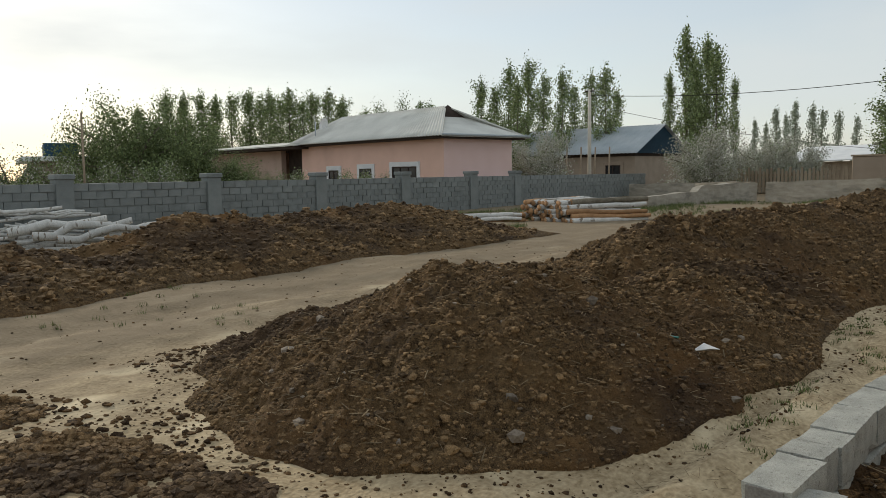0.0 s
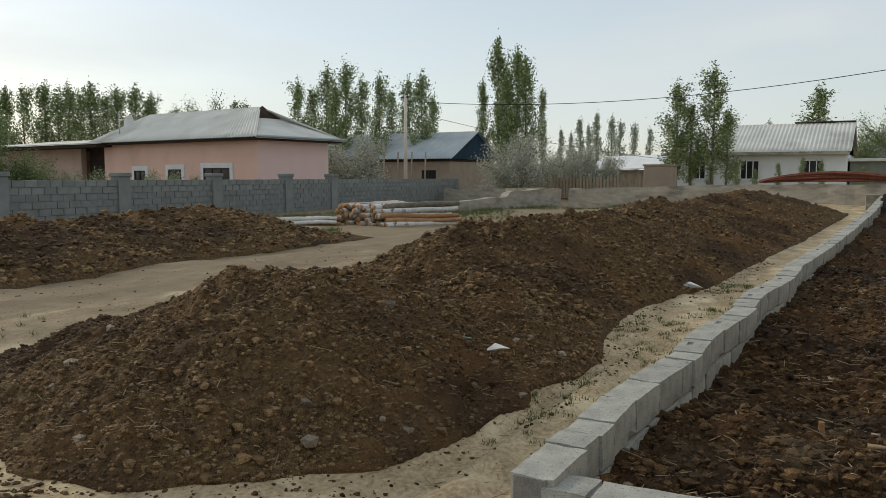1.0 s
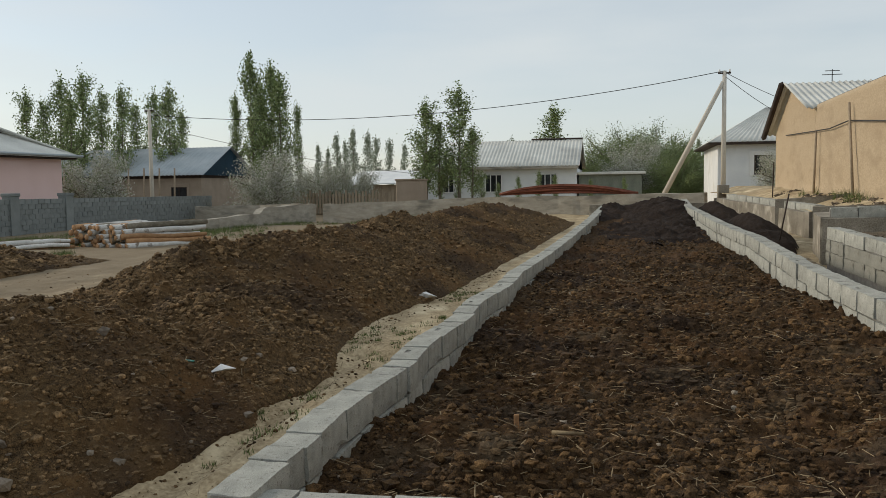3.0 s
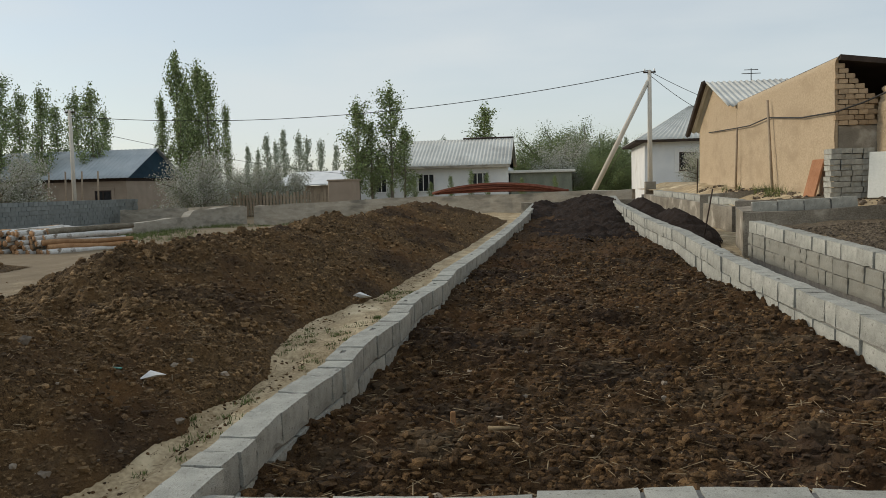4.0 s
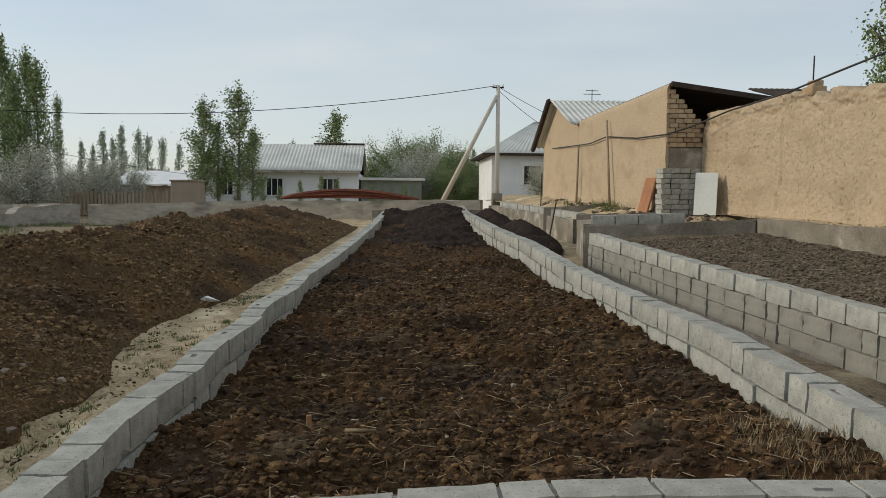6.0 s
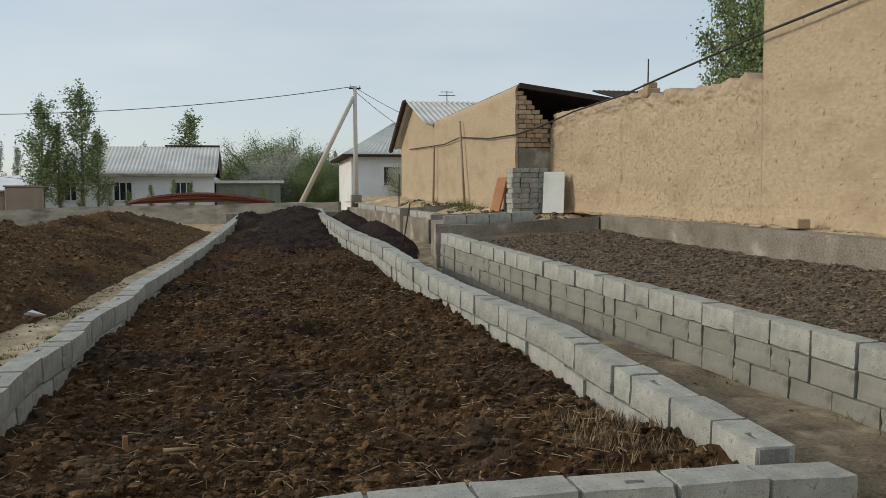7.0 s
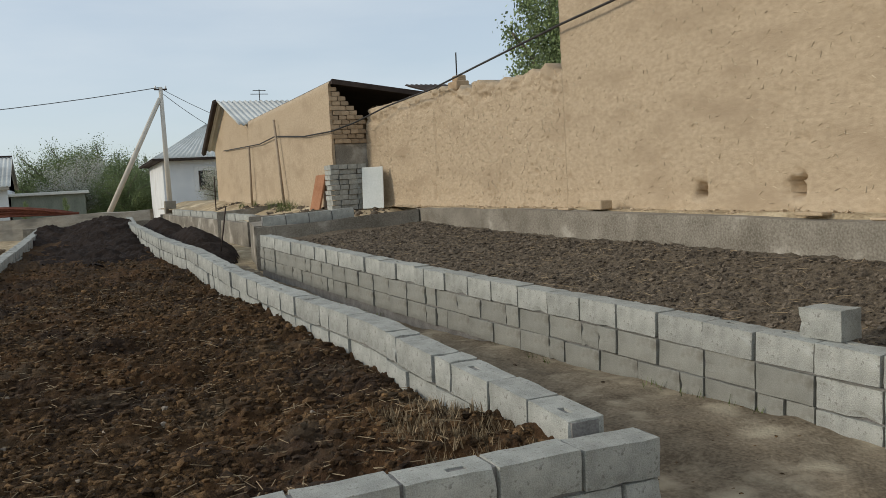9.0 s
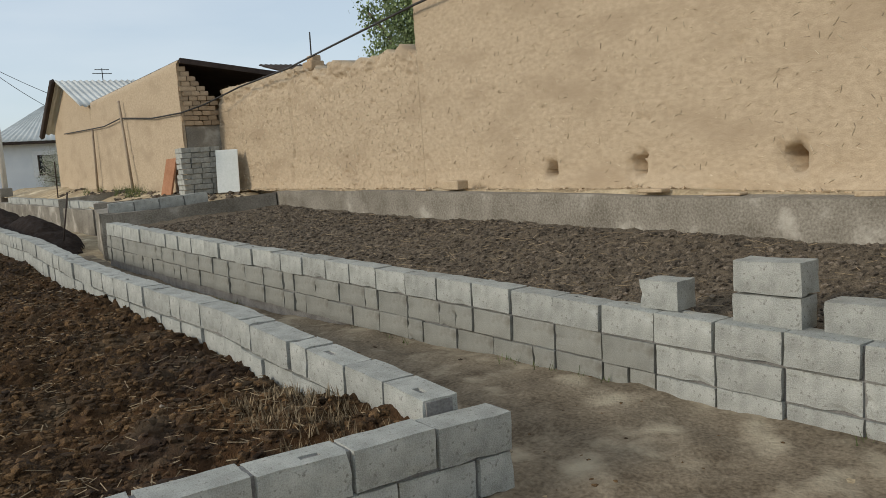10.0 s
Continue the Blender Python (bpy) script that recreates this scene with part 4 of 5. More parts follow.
for y, w, d, h in ((8.95, 0.24, 0.10, 0.025), (5.15, 0.28, 0.12, 0.03), (4.35, 0.36, 0.11, 0.02), (3.2, 0.22, 0.12, 0.04)):
    stone = new("flat_stone", boxes_data("flat_stone", "rubble", (6.42, y, 0, 6.42 + d, y + w, h), bevel=0.006))
    stone.location.z = float(terrace_z(np.array(6.6), np.array(y))) - 0.012
    tagged(stone, "thin pale slab of stone lying on the footing ledge", "stone", group="ledge stones")


# ---- houses ----


E4, E7 = (0.52, 0.19), (0.73, 0.24)


def window(parent, at, rz, w, h, frame_mat="frame", bars=1, surround=None):
    """A window set in a wall that faces local -y, its sill's middle at at."""
    m = pose(*at, 0, 0, rz)
    win = part("window", boxes_data("pane", "glass", (-w / 2, -0.02, 0, w / 2, 0.02, h)), parent, "dark window", m)
    t = 0.06
    fr = [(-w / 2, -0.05, 0, -w / 2 + t, 0.0, h), (w / 2 - t, -0.05, 0, w / 2, 0.0, h), (-w / 2, -0.05, h - t, w / 2, 0.0, h), (-w / 2, -0.06, 0, w / 2, 0.0, t)]
    for k in range(bars):
        x = -w / 2 + w * (k + 1) / (bars + 1)
        fr.append((x - 0.025, -0.05, 0, x + 0.025, 0.0, h))
    part("frame", boxes_data("frame", frame_mat, *fr), win)
    if surround:
        s = 0.22
        part("surround", boxes_data("surround", surround, (-w / 2 - s, -0.04, -0.05, -w / 2, 0.02, h + s), (w / 2, -0.04, -0.05, w / 2 + s, 0.02, h + s), (-w / 2, -0.04, h, w / 2, 0.02, h + s), bevel=0.01), win, "white painted surround")
    return win


def roof_part(name, mat, quads, parent, thick=0.06):
    verts, faces = [], []
    for q in quads:
        k = len(verts)
        verts += [Vector(p) for p in q] + [Vector(p) - Vector((0, 0, thick)) for p in q]
        n = len(q)
        faces.append(tuple(k + i for i in range(n)))
        faces.append(tuple(k + n + i for i in range(n))[::-1])
        faces += [(k + i, k + n + i, k + n + (i + 1) % n, k + (i + 1) % n) for i in range(n)]
    return part(name, mesh(name, verts, faces, mat), parent)


# pink house: its corner nearest the camera is the local origin, x runs back along the long face, y along the gable face
pink = thing("pink_house", "pink plastered house with a grey hipped slate roof", "house", at=(*spot(-41.0, 36)[:2], 0.1), rz=-8)
L, W, EV = 11.7, 4.2, 3.0
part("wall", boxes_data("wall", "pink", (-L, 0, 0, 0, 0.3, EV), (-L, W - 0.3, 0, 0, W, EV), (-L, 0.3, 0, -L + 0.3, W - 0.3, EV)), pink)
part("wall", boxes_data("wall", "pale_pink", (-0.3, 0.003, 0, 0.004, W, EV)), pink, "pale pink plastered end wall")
part("band", boxes_data("band", "dark", (-L - 0.45, -0.45, EV - 0.02, 0.45, W + 0.45, EV + 0.10)), pink, "dark timber eaves")
o, RZ = 0.6, 4.62
e0, e1, e2, e3 = (-L - o, -o, EV + 0.1), (o, -o, EV + 0.1), (o, W + o, EV + 0.1), (-L - o, W + o, EV + 0.1)
hip_r, hip_l, foot = (-2.2, W / 2, RZ), (-L + 0.9, W / 2, RZ), Vector((-3.1, W / 2, RZ))
gl, gr = tuple(foot.lerp(Vector(e1), 0.36)), tuple(foot.lerp(Vector(e2), 0.36))
corrugated("roof", "slate", e0, e1, hip_r, hip_l, parent=pink, waves=60, amp=0.025)
roof_part("hip", "slate", [(e1, e2, gr, gl), (e3, e0, hip_l), (e2, e3, hip_l, hip_r)], pink)
roof_part("vent", "dark", [(tuple(Vector(gl) + Vector((-0.05, 0, -0.05))), tuple(Vector(gr) + Vector((-0.05, 0, -0.05))), tuple(Vector(hip_r) + Vector((0.1, 0, 0.04))))], pink)
part("fascia", tube_data("fascia", "bluegrey", [tuple(Vector(e1) + Vector((0.02, 0, 0.02))), tuple(Vector(e2) + Vector((0.02, 0, 0.02)))], 0.06, sides=5), pink)
window(pink, (-2.75, -0.01, 0.75), 0, 1.8, 1.05, "dark", 2, "white")
window(pink, (-5.8, -0.01, 0.75), 0, 1.0, 1.0, "dark", 1, "white")
window(pink, (-8.6, -0.01, 0.7), 0, 0.9, 1.0, "dark", 1, "white")
roof_part("porch_roof", "slate", [((-23.5, -1.0, EV + 0.08), (-L + 0.8, -1.0, EV + 0.08), (-L + 0.8, 3.4, EV + 0.55), (-23.5, 3.4, EV + 0.55))], pink)
part("porch_fascia", boxes_data("porch_fascia", "dark", (-23.5, -0.9, EV - 0.12, -L + 0.7, 3.3, EV + 0.02)), pink)
part("porch_wall", boxes_data("porch_wall", "shaded_pink", (-23.5, 0.4, 0, -14.6, 0.7, EV - 0.12), (-23.5, 3, 0, -L, 3.3, EV - 0.12)), pink)
# a dark slab stands in for the shade within the open porch
part("porch_opening", boxes_data("porch_opening", "dark", (-14.6, 0.9, 0, -L, 1.1, EV - 0.12)), pink, "dark panel for the shade inside an open porch")
part("chimney", boxes_data("chimney", "slate", (-13.0, 2.0, EV + 0.2, -12.85, 2.15, EV + 0.9)), pink)
dish = thing("satellite_dish", "pale satellite dish on a roof", "satellite dish", at=pink.matrix_world @ Vector((-10.6, 0.2, EV + 0.35)))
bm = bmesh.new()
bmesh.ops.create_uvsphere(bm, u_segments=20, v_segments=10, radius=1.1)
bmesh.ops.delete(bm, geom=[v for v in bm.verts if v.co.z > -0.78], context="VERTS")
me = bpy.data.meshes.new("reflector")
bm.to_mesh(me)
bm.free()
me.materials.append(M["dish"])
part("reflector", me, dish, "", pose(0.0, 0.25, 0.95, 75, 0, 20) @ Matrix.Diagonal((0.42, 0.62, 0.6, 1)))
part("mast", tube_data("mast", "bluegrey", [(0, 0, 0), (0, 0, 0.95)], 0.035), dish)

# house with a blue gable
blue = thing("blue_gable_house", "brown plastered house with blue sheet gable and grey roof", "house", at=(*spot(-28.06, 58)[:2], 0.1), rz=-3)
L, W, EV, RZ = 13.0, 6.6, 2.75, 4.75
part("wall", boxes_data("wall", "brown", (-L, 0, 0, 0, W, EV)), blue)
gx = 0.25
roof_part("gable", "navy", [((gx, -0.3, EV), (gx, W + 0.3, EV), (gx, W / 2, RZ - 0.05))], blue)
for nm, ya in (("roof", -0.55), ("roof", W + 0.55)):
    corrugated(nm, "bluegrey", (-L - 0.4, ya, EV - 0.05), (0.5, ya, EV - 0.05), (0.5, W / 2, RZ), (-L - 0.4, W / 2, RZ), parent=blue, waves=44, amp=0.02)
part("lintel", boxes_data("lintel", "dark", (-L, -0.06, EV - 0.25, 0.03, W, EV - 0.02)), blue)
window(blue, (-1.7, -0.01, 0.9), 0, 1.2, 1.0, "dark", 1, "brown")

# long white house
long_h = thing("white_house", "long whitewashed house with a grey slate roof", "house", at=(-11.8, 50, 0.5), rz=0)
L, D, EV, RZ = 9.65, 7.0, 2.3, 4.2
part("wall", boxes_data("wall", "white", (0, 0, 0, L, 0.35, EV), (0, D - 0.35, 0, L, D, EV), (L - 0.35, 0.35, 0, L, D - 0.35, EV), (0, 0.35, 0, 0.35, D - 0.35, EV)), long_h)
for gx in (0, L):
    roof_part("gable", "white", [((gx, 0, EV), (gx, D, EV), (gx, D / 2, RZ - 0.1))], long_h, 0.02)
for ya in (-0.5, D + 0.5):
    corrugated("roof", "slate", (1.2, ya, EV + 0.15), (L + 0.2, ya, EV + 0.15), (L + 0.2, D / 2, RZ), (1.2, D / 2, RZ), parent=long_h, waves=40, amp=0.025)
part("eave_board", boxes_data("eave_board", "mudwall", (-0.2, -0.5, EV - 0.02, L + 0.1, 0.1, EV + 0.13)), long_h)
part("ridge", tube_data("ridge", "dark", [(6.6, D / 2, RZ + 0.05), (L + 0.2, D / 2, RZ + 0.05)], 0.06, sides=5), long_h)
for wx in (1.7, 4.65, 7.95):
    window(long_h, (wx, -0.01, 0.9), 0, 1.05, 1.1, "frame", 2)
shed = thing("green_shed", "low grey-green shed beside a white house", "shed", at=(-2.05, 50.5, 0.5))
part("wall", boxes_data("wall", "shed_green", (0, 0, 0, 3.7, 3, 1.9), bevel=0.02), shed)
for k in range(19):
    part("batten", boxes_data("batten", "shed_green", (0.2 * k, -0.035, 0.05, 0.2 * k + 0.045, 0.0, 1.88)), shed)
part("roof", boxes_data("roof", "slate", (-0.1, -0.3, 1.9, 3.9, 3.2, 2.06), bevel=0.02), shed)
annex = thing("white_annex", "long low pale outbuilding with a white roof", "shed", at=(-18.3, 55, 0.4))
part("wall", boxes_data("wall", "wood", (0, 0, 0, 5.6, 4, 1.6)), annex)
roof_part("roof", "white", [((-0.3, -0.4, 1.65), (6.4, -0.4, 1.75), (6.4, 4.4, 2.75), (-0.3, 4.4, 2.65))], annex)
box = thing("clay_hut", "small tan clay hut", "hut", at=(-10.7, 40.6, 0.4), rz=0)
part("wall", boxes_data("wall", "brown", (0, 0, 0, 1.25, 1.6, 1.68), bevel=0.03), box)
part("roof", boxes_data("roof", "wood", (-0.05, -0.05, 1.68, 1.3, 1.65, 1.76), bevel=0.01), box)

# white hipped house by the pole
wh2 = thing("hipped_house", "white house with a pale hipped roof", "house", at=(*spot(6.11, 43, 0, E4)[:2], 0.7), rz=0)
L, D, EV, RZ = 6.1, 7.0, 3.05, 5.0
part("wall", boxes_data("wall", "white", (0, 0, 0, L, D, EV), bevel=0.02), wh2)
o = 0.5
q0, q1, q2, q3 = (-o, -o, EV), (L + o, -o, EV), (L + o, D + o, EV), (-o, D + o, EV)
r0, r1 = (L / 2 - 0.3, D / 2, RZ), (L / 2 + 0.3, D / 2, RZ)
corrugated("roof", "slate", q0, q1, r1, r0, parent=wh2, waves=28, amp=0.02)
roof_part("hip", "slate", [(q1, q2, r1), (q3, q0, r0), (q2, q3, r0, r1)], wh2)
part("eave_board", boxes_data("eave_board", "dark", (-o, -o, EV - 0.12, L + o, D + o, EV - 0.01)), wh2)
window(wh2, (2.15, -0.01, 1.45), 0, 0.9, 0.95, "dark", 2, "frame")

# ---- poles and wires ----


def power_pole(at, top, name="utility_pole", strut=None):
    p = thing(name, "pale concrete utility pole" + (" with a leaning strut" if strut else ""), "utility pole", group="utility poles", at=at)
    part("post", tube_data("post", "pole", [(0, 0, 0), (0, 0, top)], 0.11, 0.08), p)
    part("crossarm", boxes_data("crossarm", "dark", (-0.25, -0.04, top - 0.12, 0.25, 0.04, top - 0.06)), p)
    for x in (-0.2, 0.2):
        part("insulator", tube_data("insulator", "frame", [(x, 0, top - 0.06), (x, 0, top + 0.06)], 0.035), p)
    part("base", boxes_data("base", "concrete", (-0.22, -0.22, 0, 0.22, 0.22, 0.9), bevel=0.02), p)
    if strut:
        part("strut", tube_data("strut", "pole", [strut, (-0.05, 0, top - 0.45)], 0.11, 0.085), p)
    return p


pa, pb = spot(6.47, 36, 0, E4), spot(-31.05, 45)
power_pole((pa[0], pa[1], 0.75), 5.55, strut=(-2.42, 0.1, 0.4))
power_pole((pb[0], pb[1], 0.1), 5.8)


def wire(name, a, b, sag, r=0.012):
    a, b = Vector(a), Vector(b)
    pts = [a.lerp(b, t / 20) - Vector((0, 0, sag * 4 * (t / 20) * (1 - t / 20))) for t in range(21)]
    return tagged(new(name, tube_data(name, "cable", pts, r, sides=5)), "thin overhead wire between poles", "wire", group="overhead wires")


wire("wire", (pa[0], pa[1], 6.3), (pb[0], pb[1], 5.6), 0.92, 0.016)
wire("wire", (pa[0], pa[1], 6.25), (13, 45, 4.6), 0.4)
wire("wire", (pa[0], pa[1], 6.1), (10, 44, 4.3), 0.3)
wire("wire", (pb[0], pb[1], 5.1), (-12, 58, 2.6), 0.4)

# ---- trees ----


def leaf_cloud(name, mat, spots, size, rng, flat=0.0):
    """Small bent leaf clumps round the spots, in one mesh."""
    n = len(spots)
    P = np.asarray(spots)
    d = rng.normal(size=(n, 3))
    d /= np.linalg.norm(d, axis=1)[:, None]
    e = np.cross(d, rng.normal(size=(n, 3)))
    e /= np.linalg.norm(e, axis=1)[:, None]
    s = size * rng.uniform(0.55, 1.35, (n, 1))
    a, b, c, g = P - d * s, P + e * s * 0.6, P + d * s, P - e * s * 0.6
    b = b + np.cross(d, e) * s * 0.25
    verts = np.stack([a, b, c, g], 1).reshape(-1, 3)
    i = np.arange(n)[:, None] * 4
    faces = np.concatenate([i + [0, 1, 2], i + [0, 2, 3]], 0)
    return mesh(name, verts.tolist(), faces.tolist(), mat)


def poplar_data(seed, height=10.0, width=1.3, leaves=5600, mat="poplar", size=0.10, low=0.16, open_=0.25):
    """A columnar tree: tapered trunk, steep limbs, leaves in tufts along them."""
    rng = np.random.default_rng(seed)
    trunk = [(0.05 * math.sin(k * 1.7 + seed), 0.05 * math.cos(k * 1.3), height * k / 8) for k in range(9)]
    limbs, spots = [], []
    for k in range(26):
        z0 = height * (low + (0.92 - low) * k / 26)
        a = rng.uniform(0, 6.28)
        f = k / 26
        reach = width * (0.55 + 0.6 * math.sin(math.pi * min(1, f * 1.15 + 0.12))) * rng.uniform(0.55, 1.15)
        rise = rng.uniform(1.0, 2.0) * height / 10
        p1 = (reach * 0.55 * math.cos(a), reach * 0.55 * math.sin(a), z0 + rise * 0.45)
        p2 = (reach * math.cos(a), reach * math.sin(a), min(z0 + rise, height * 1.02))
        limbs.append(tube_data("limb", "bark", [(0, 0, z0), p1, p2], 0.035, 0.012, 5))
        m = int(leaves / 26)
        t = rng.uniform(0.15, 1.05, m)[:, None]
        line = np.where(t < 0.5, np.array((0, 0, z0)) + (np.array(p1) - (0, 0, z0)) * t * 2, np.array(p1) + (np.array(p2) - np.array(p1)) * (t - 0.5) * 2)
        spots.append(line + rng.normal(size=(m, 3)) * np.array([0.24, 0.24, 0.27]) * width / 1.3)
    tip = rng.normal(size=(int(leaves / 14), 3)) * np.array([0.16, 0.16, height * 0.05]) + (0, 0, height * 0.98)
    spots.append(tip)
    return (tube_data("trunk", "bark", trunk, 0.13 * height / 10, 0.02), limbs[:14], leaf_cloud("crown", mat, np.concatenate(spots), size, rng))


def bush_data(seed, height, width, leaves, mat, size, mat2=None, share=0.0):
    """A round-headed tree or shrub of many tufts with gaps."""
    rng = np.random.default_rng(seed)
    trunk = [(0, 0, 0), (0.05 * width, 0.02, height * 0.25), (0.02, 0.06 * width, height * 0.55)]
    limbs, spots = [], []
    for k in range(34):
        a, f = rng.uniform(0, 6.28), rng.uniform(0.2, 1.0)
        rr = width / 2 * math.sqrt(max(0.05, 1 - (f - 0.45) ** 2 / 0.42)) * rng.uniform(0.55, 1.05)
        end = np.array([rr * math.cos(a), rr * math.sin(a), height * f])
        start = np.array([0, 0, height * f * 0.35])
        if k < 12:
            limbs.append(tube_data("limb", "bark", [start, (start + end) / 2 + (0, 0, 0.1 * height), end], 0.02 * height, 0.006 * height, 5))
        m = int(leaves / 34)
        t = rng.uniform(0.3, 1.05, (m, 1))
        spots.append(start + (end - start) * t + rng.normal(size=(m, 3)) * width * 0.05)
    S = np.concatenate(spots)
    S = S[S[:, 2] > 0.05]
    pick = rng.uniform(0, 1, len(S)) < share
    crowns = [leaf_cloud("crown", mat, S[~pick], size, rng)]
    if mat2 and pick.any():
        crowns.append(leaf_cloud("blossom", mat2, S[pick], size * 0.8, rng))
    return (tube_data("trunk", "bark", trunk, 0.035 * height, 0.015 * height), limbs, crowns)


def plant(kind, label, category, data, group=""):
    t = thing(kind, label, category, group)
    trunk, limbs, crown = data
    part("trunk", trunk, t)
    for lm in limbs:
        part("limb", lm, t)
    for c in crown if isinstance(crown, list) else [crown]:
        part(c.name.split(".")[0], c, t)
    return t


def placed(ob, at, s=1.0, rz=0.0, sz=None):
    ob.matrix_world = pose(*at, 0, 0, rz) @ Matrix.Diagonal((s, s, sz or s, 1))
    return ob


def copied(ob, at, s=1.0, rz=0.0, sz=None):
    c = copy_thing(ob, pose(*at, 0, 0, rz))
    c.scale = (s, s, sz or s)
    return c


def el_height(el, r, z0):
    """The height of a thing that reaches el degrees at r metres and stands at z0."""
    return 1.53 + r * math.tan(radians(el)) - z0


POP = [plant("poplar_tree", "tall slender poplar with fresh green leaves", "tree", poplar_data(200 + i, leaves=6000, mat="poplar", size=0.092), "poplars") for i in range(3)]
THIN = [plant("poplar_tree", "slender poplar with sparse young leaves", "tree", poplar_data(215 + i, leaves=4300, mat="poplar", size=0.095), "poplars") for i in range(3)]
HAZE = [plant("poplar_tree", "distant poplar with thin leaves, their colour paled for haze", "tree", poplar_data(230 + i, leaves=1900, mat="haze", size=0.14), "distant poplars") for i in range(2)]
used = set()


def put_tree(lst, i, az, r, el, wide=1.0, z0=0.2, eye=(0.0, 0.12)):
    ob = lst[i % len(lst)]
    h = 0.935 * el_height(el, r, z0) / 10.0
    at = (*spot(az, r, 0, eye)[:2], z0)
    if ob.name not in used:
        used.add(ob.name)
        return placed(ob, at, h * wide, az * 7, h)
    return copied(ob, at, h * wide, az * 37, h)


# dark pair of tall poplars and the rows beside them: az, reach of the top in degrees, width
TREES_HIGH = [(-24.8, 9.25, 0.74), (-24.2, 7.6, 0.7), (-23.5, 8.6, 0.8), (-22.9, 8.0, 0.8), (-25.8, 6.6, 0.66), (-21.8, 6.0, 0.46)]
for i, (az, el, w) in enumerate(TREES_HIGH):
    put_tree(POP, i, az, 75 + 2 * (i % 3), el, w)
TREES_MID = [(-38.4, 6.5), (-37.5, 6.0), (-36.5, 7.4), (-35.9, 6.4), (-35.2, 7.7), (-34.15, 6.7), (-32.9, 7.0), (-32.05, 5.9), (-30.9, 6.7), (-30.0, 7.1), (-29.25, 5.5)]
for i, (az, el) in enumerate(TREES_MID):
    put_tree(THIN, i, az, 62 + 3 * (i % 3), el, 0.9)
TREES_LEFT = [(-59.4, 5.6), (-58.35, 5.5), (-57.2, 5.6), (-56.3, 5.3), (-55.3, 5.5), (-54.1, 5.7), (-53.4, 5.2), (-52.8, 5.7), (-52.1, 5.3), (-51.5, 5.8), (-50.6, 5.2), (-50.0, 5.6), (-48.85, 5.8), (-47.9, 5.3), (-46.4, 4.5), (-42.6, 4.9), (-41.9, 4.9), (-61.2, 4.6)]
for i, (az, el) in enumerate(TREES_LEFT):
    put_tree(POP if i % 2 else THIN, i, az, 68 + 4 * (i % 4), el, 1.05)
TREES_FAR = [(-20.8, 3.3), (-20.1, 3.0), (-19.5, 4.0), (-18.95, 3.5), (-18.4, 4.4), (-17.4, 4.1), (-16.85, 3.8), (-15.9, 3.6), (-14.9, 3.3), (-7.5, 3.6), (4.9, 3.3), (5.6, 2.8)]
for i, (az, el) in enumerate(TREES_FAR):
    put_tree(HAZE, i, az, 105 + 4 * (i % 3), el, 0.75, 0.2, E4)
put_tree(THIN, 0, -13.4, 46, 6.3, 1.25, 0.5, E4)
put_tree(THIN, 1, -12.5, 46.5, 4.9, 1.3, 0.5, E4)
put_tree(THIN, 2, -11.1, 46, 7.2, 1.2, 0.5, E4)
put_tree(THIN, 1, -10.2, 46.5, 4.4, 1.3, 0.5, E4)
put_tree(THIN, 2, -4.62, 85, 5.7, 1.5, 0.2, E4)

WHITE_BUSH = plant("blossom_tree", "fruit tree covered in white blossom", "tree", bush_data(301, 3.0, 3.6, 26000, "blossom", 0.036, "leaf", 0.30), "blossoming trees")
placed(WHITE_BUSH, (*spot(-23.5, 47)[:2], 0.15), 1.22)
for az, r, s in ((-34.6, 42, 1.12), (-20.6, 52, 0.95), (-19.3, 50, 1.05), (-17.6, 52, 0.9), (-22.1, 52, 0.85)):
    copied(WHITE_BUSH, (*spot(az, r)[:2], 0.15), s, az * 20)
for az, r, s in ((0.7, 55, 1.3), (10.4, 39, 0.8)):
    copied(WHITE_BUSH, (*spot(az, r, 0, E4)[:2], 0.7), s, az * 20)
GREEN = plant("green_tree", "broad bushy tree in fresh green leaf", "tree", bush_data(311, 4.0, 5.2, 44000, "leaf", 0.043), "bushy trees")
placed(GREEN, (*spot(-61.6, 33)[:2], 0.1), 0.95, 0, 1.1)
for az, r, s, sz in ((-58.8, 34, 0.85, 0.95), (-56.4, 34, 0.7, 0.6), (-63.6, 35, 0.5, 0.6), (-44.4, 75, 1.25, 1.95), (-54.0, 34, 0.5, 0.4)):
    copied(GREEN, (*spot(az, r)[:2], 0.1), s, az * 13, sz)
for az, r, s, sz in ((-0.6, 62, 1.15, 1.2), (2.2, 60, 1.2, 1.28), (0.8, 64, 1.2, 1.32), (4.4, 56, 0.9, 0.95), (3.6, 52, 0.75, 0.75), (-1.2, 60, 0.8, 0.85)):
    copied(GREEN, (*spot(az, r, 0, E4)[:2], 0.6), s, az * 33, sz)
HEDGE = plant("flowering_shrub", "loose garden shrub with small white flowers", "shrub", bush_data(321, 2.0, 2.6, 9000, "leaf", 0.032, "blossom", 0.3), "garden shrubs")
placed(HEDGE, (*spot(-68.6, 28)[:2], 0.1), 1.15)
for az, r, s in ((-66.0, 28, 1.0), (-71.5, 28, 1.2), (-63.6, 28, 0.95), (-60.3, 28, 0.95), (-75, 28, 1.2), (-51.4, 31, 0.8), (-47.4, 32, 0.78), (-46.0, 33, 0.75)):
    copied(HEDGE, (*spot(az, r)[:2], 0.1), s, az * 9)
DARK = plant("leafy_tree", "large dark green leafy tree behind the clay wall", "tree", bush_data(331, 8.5, 5.0, 44000, "poplar", 0.07))
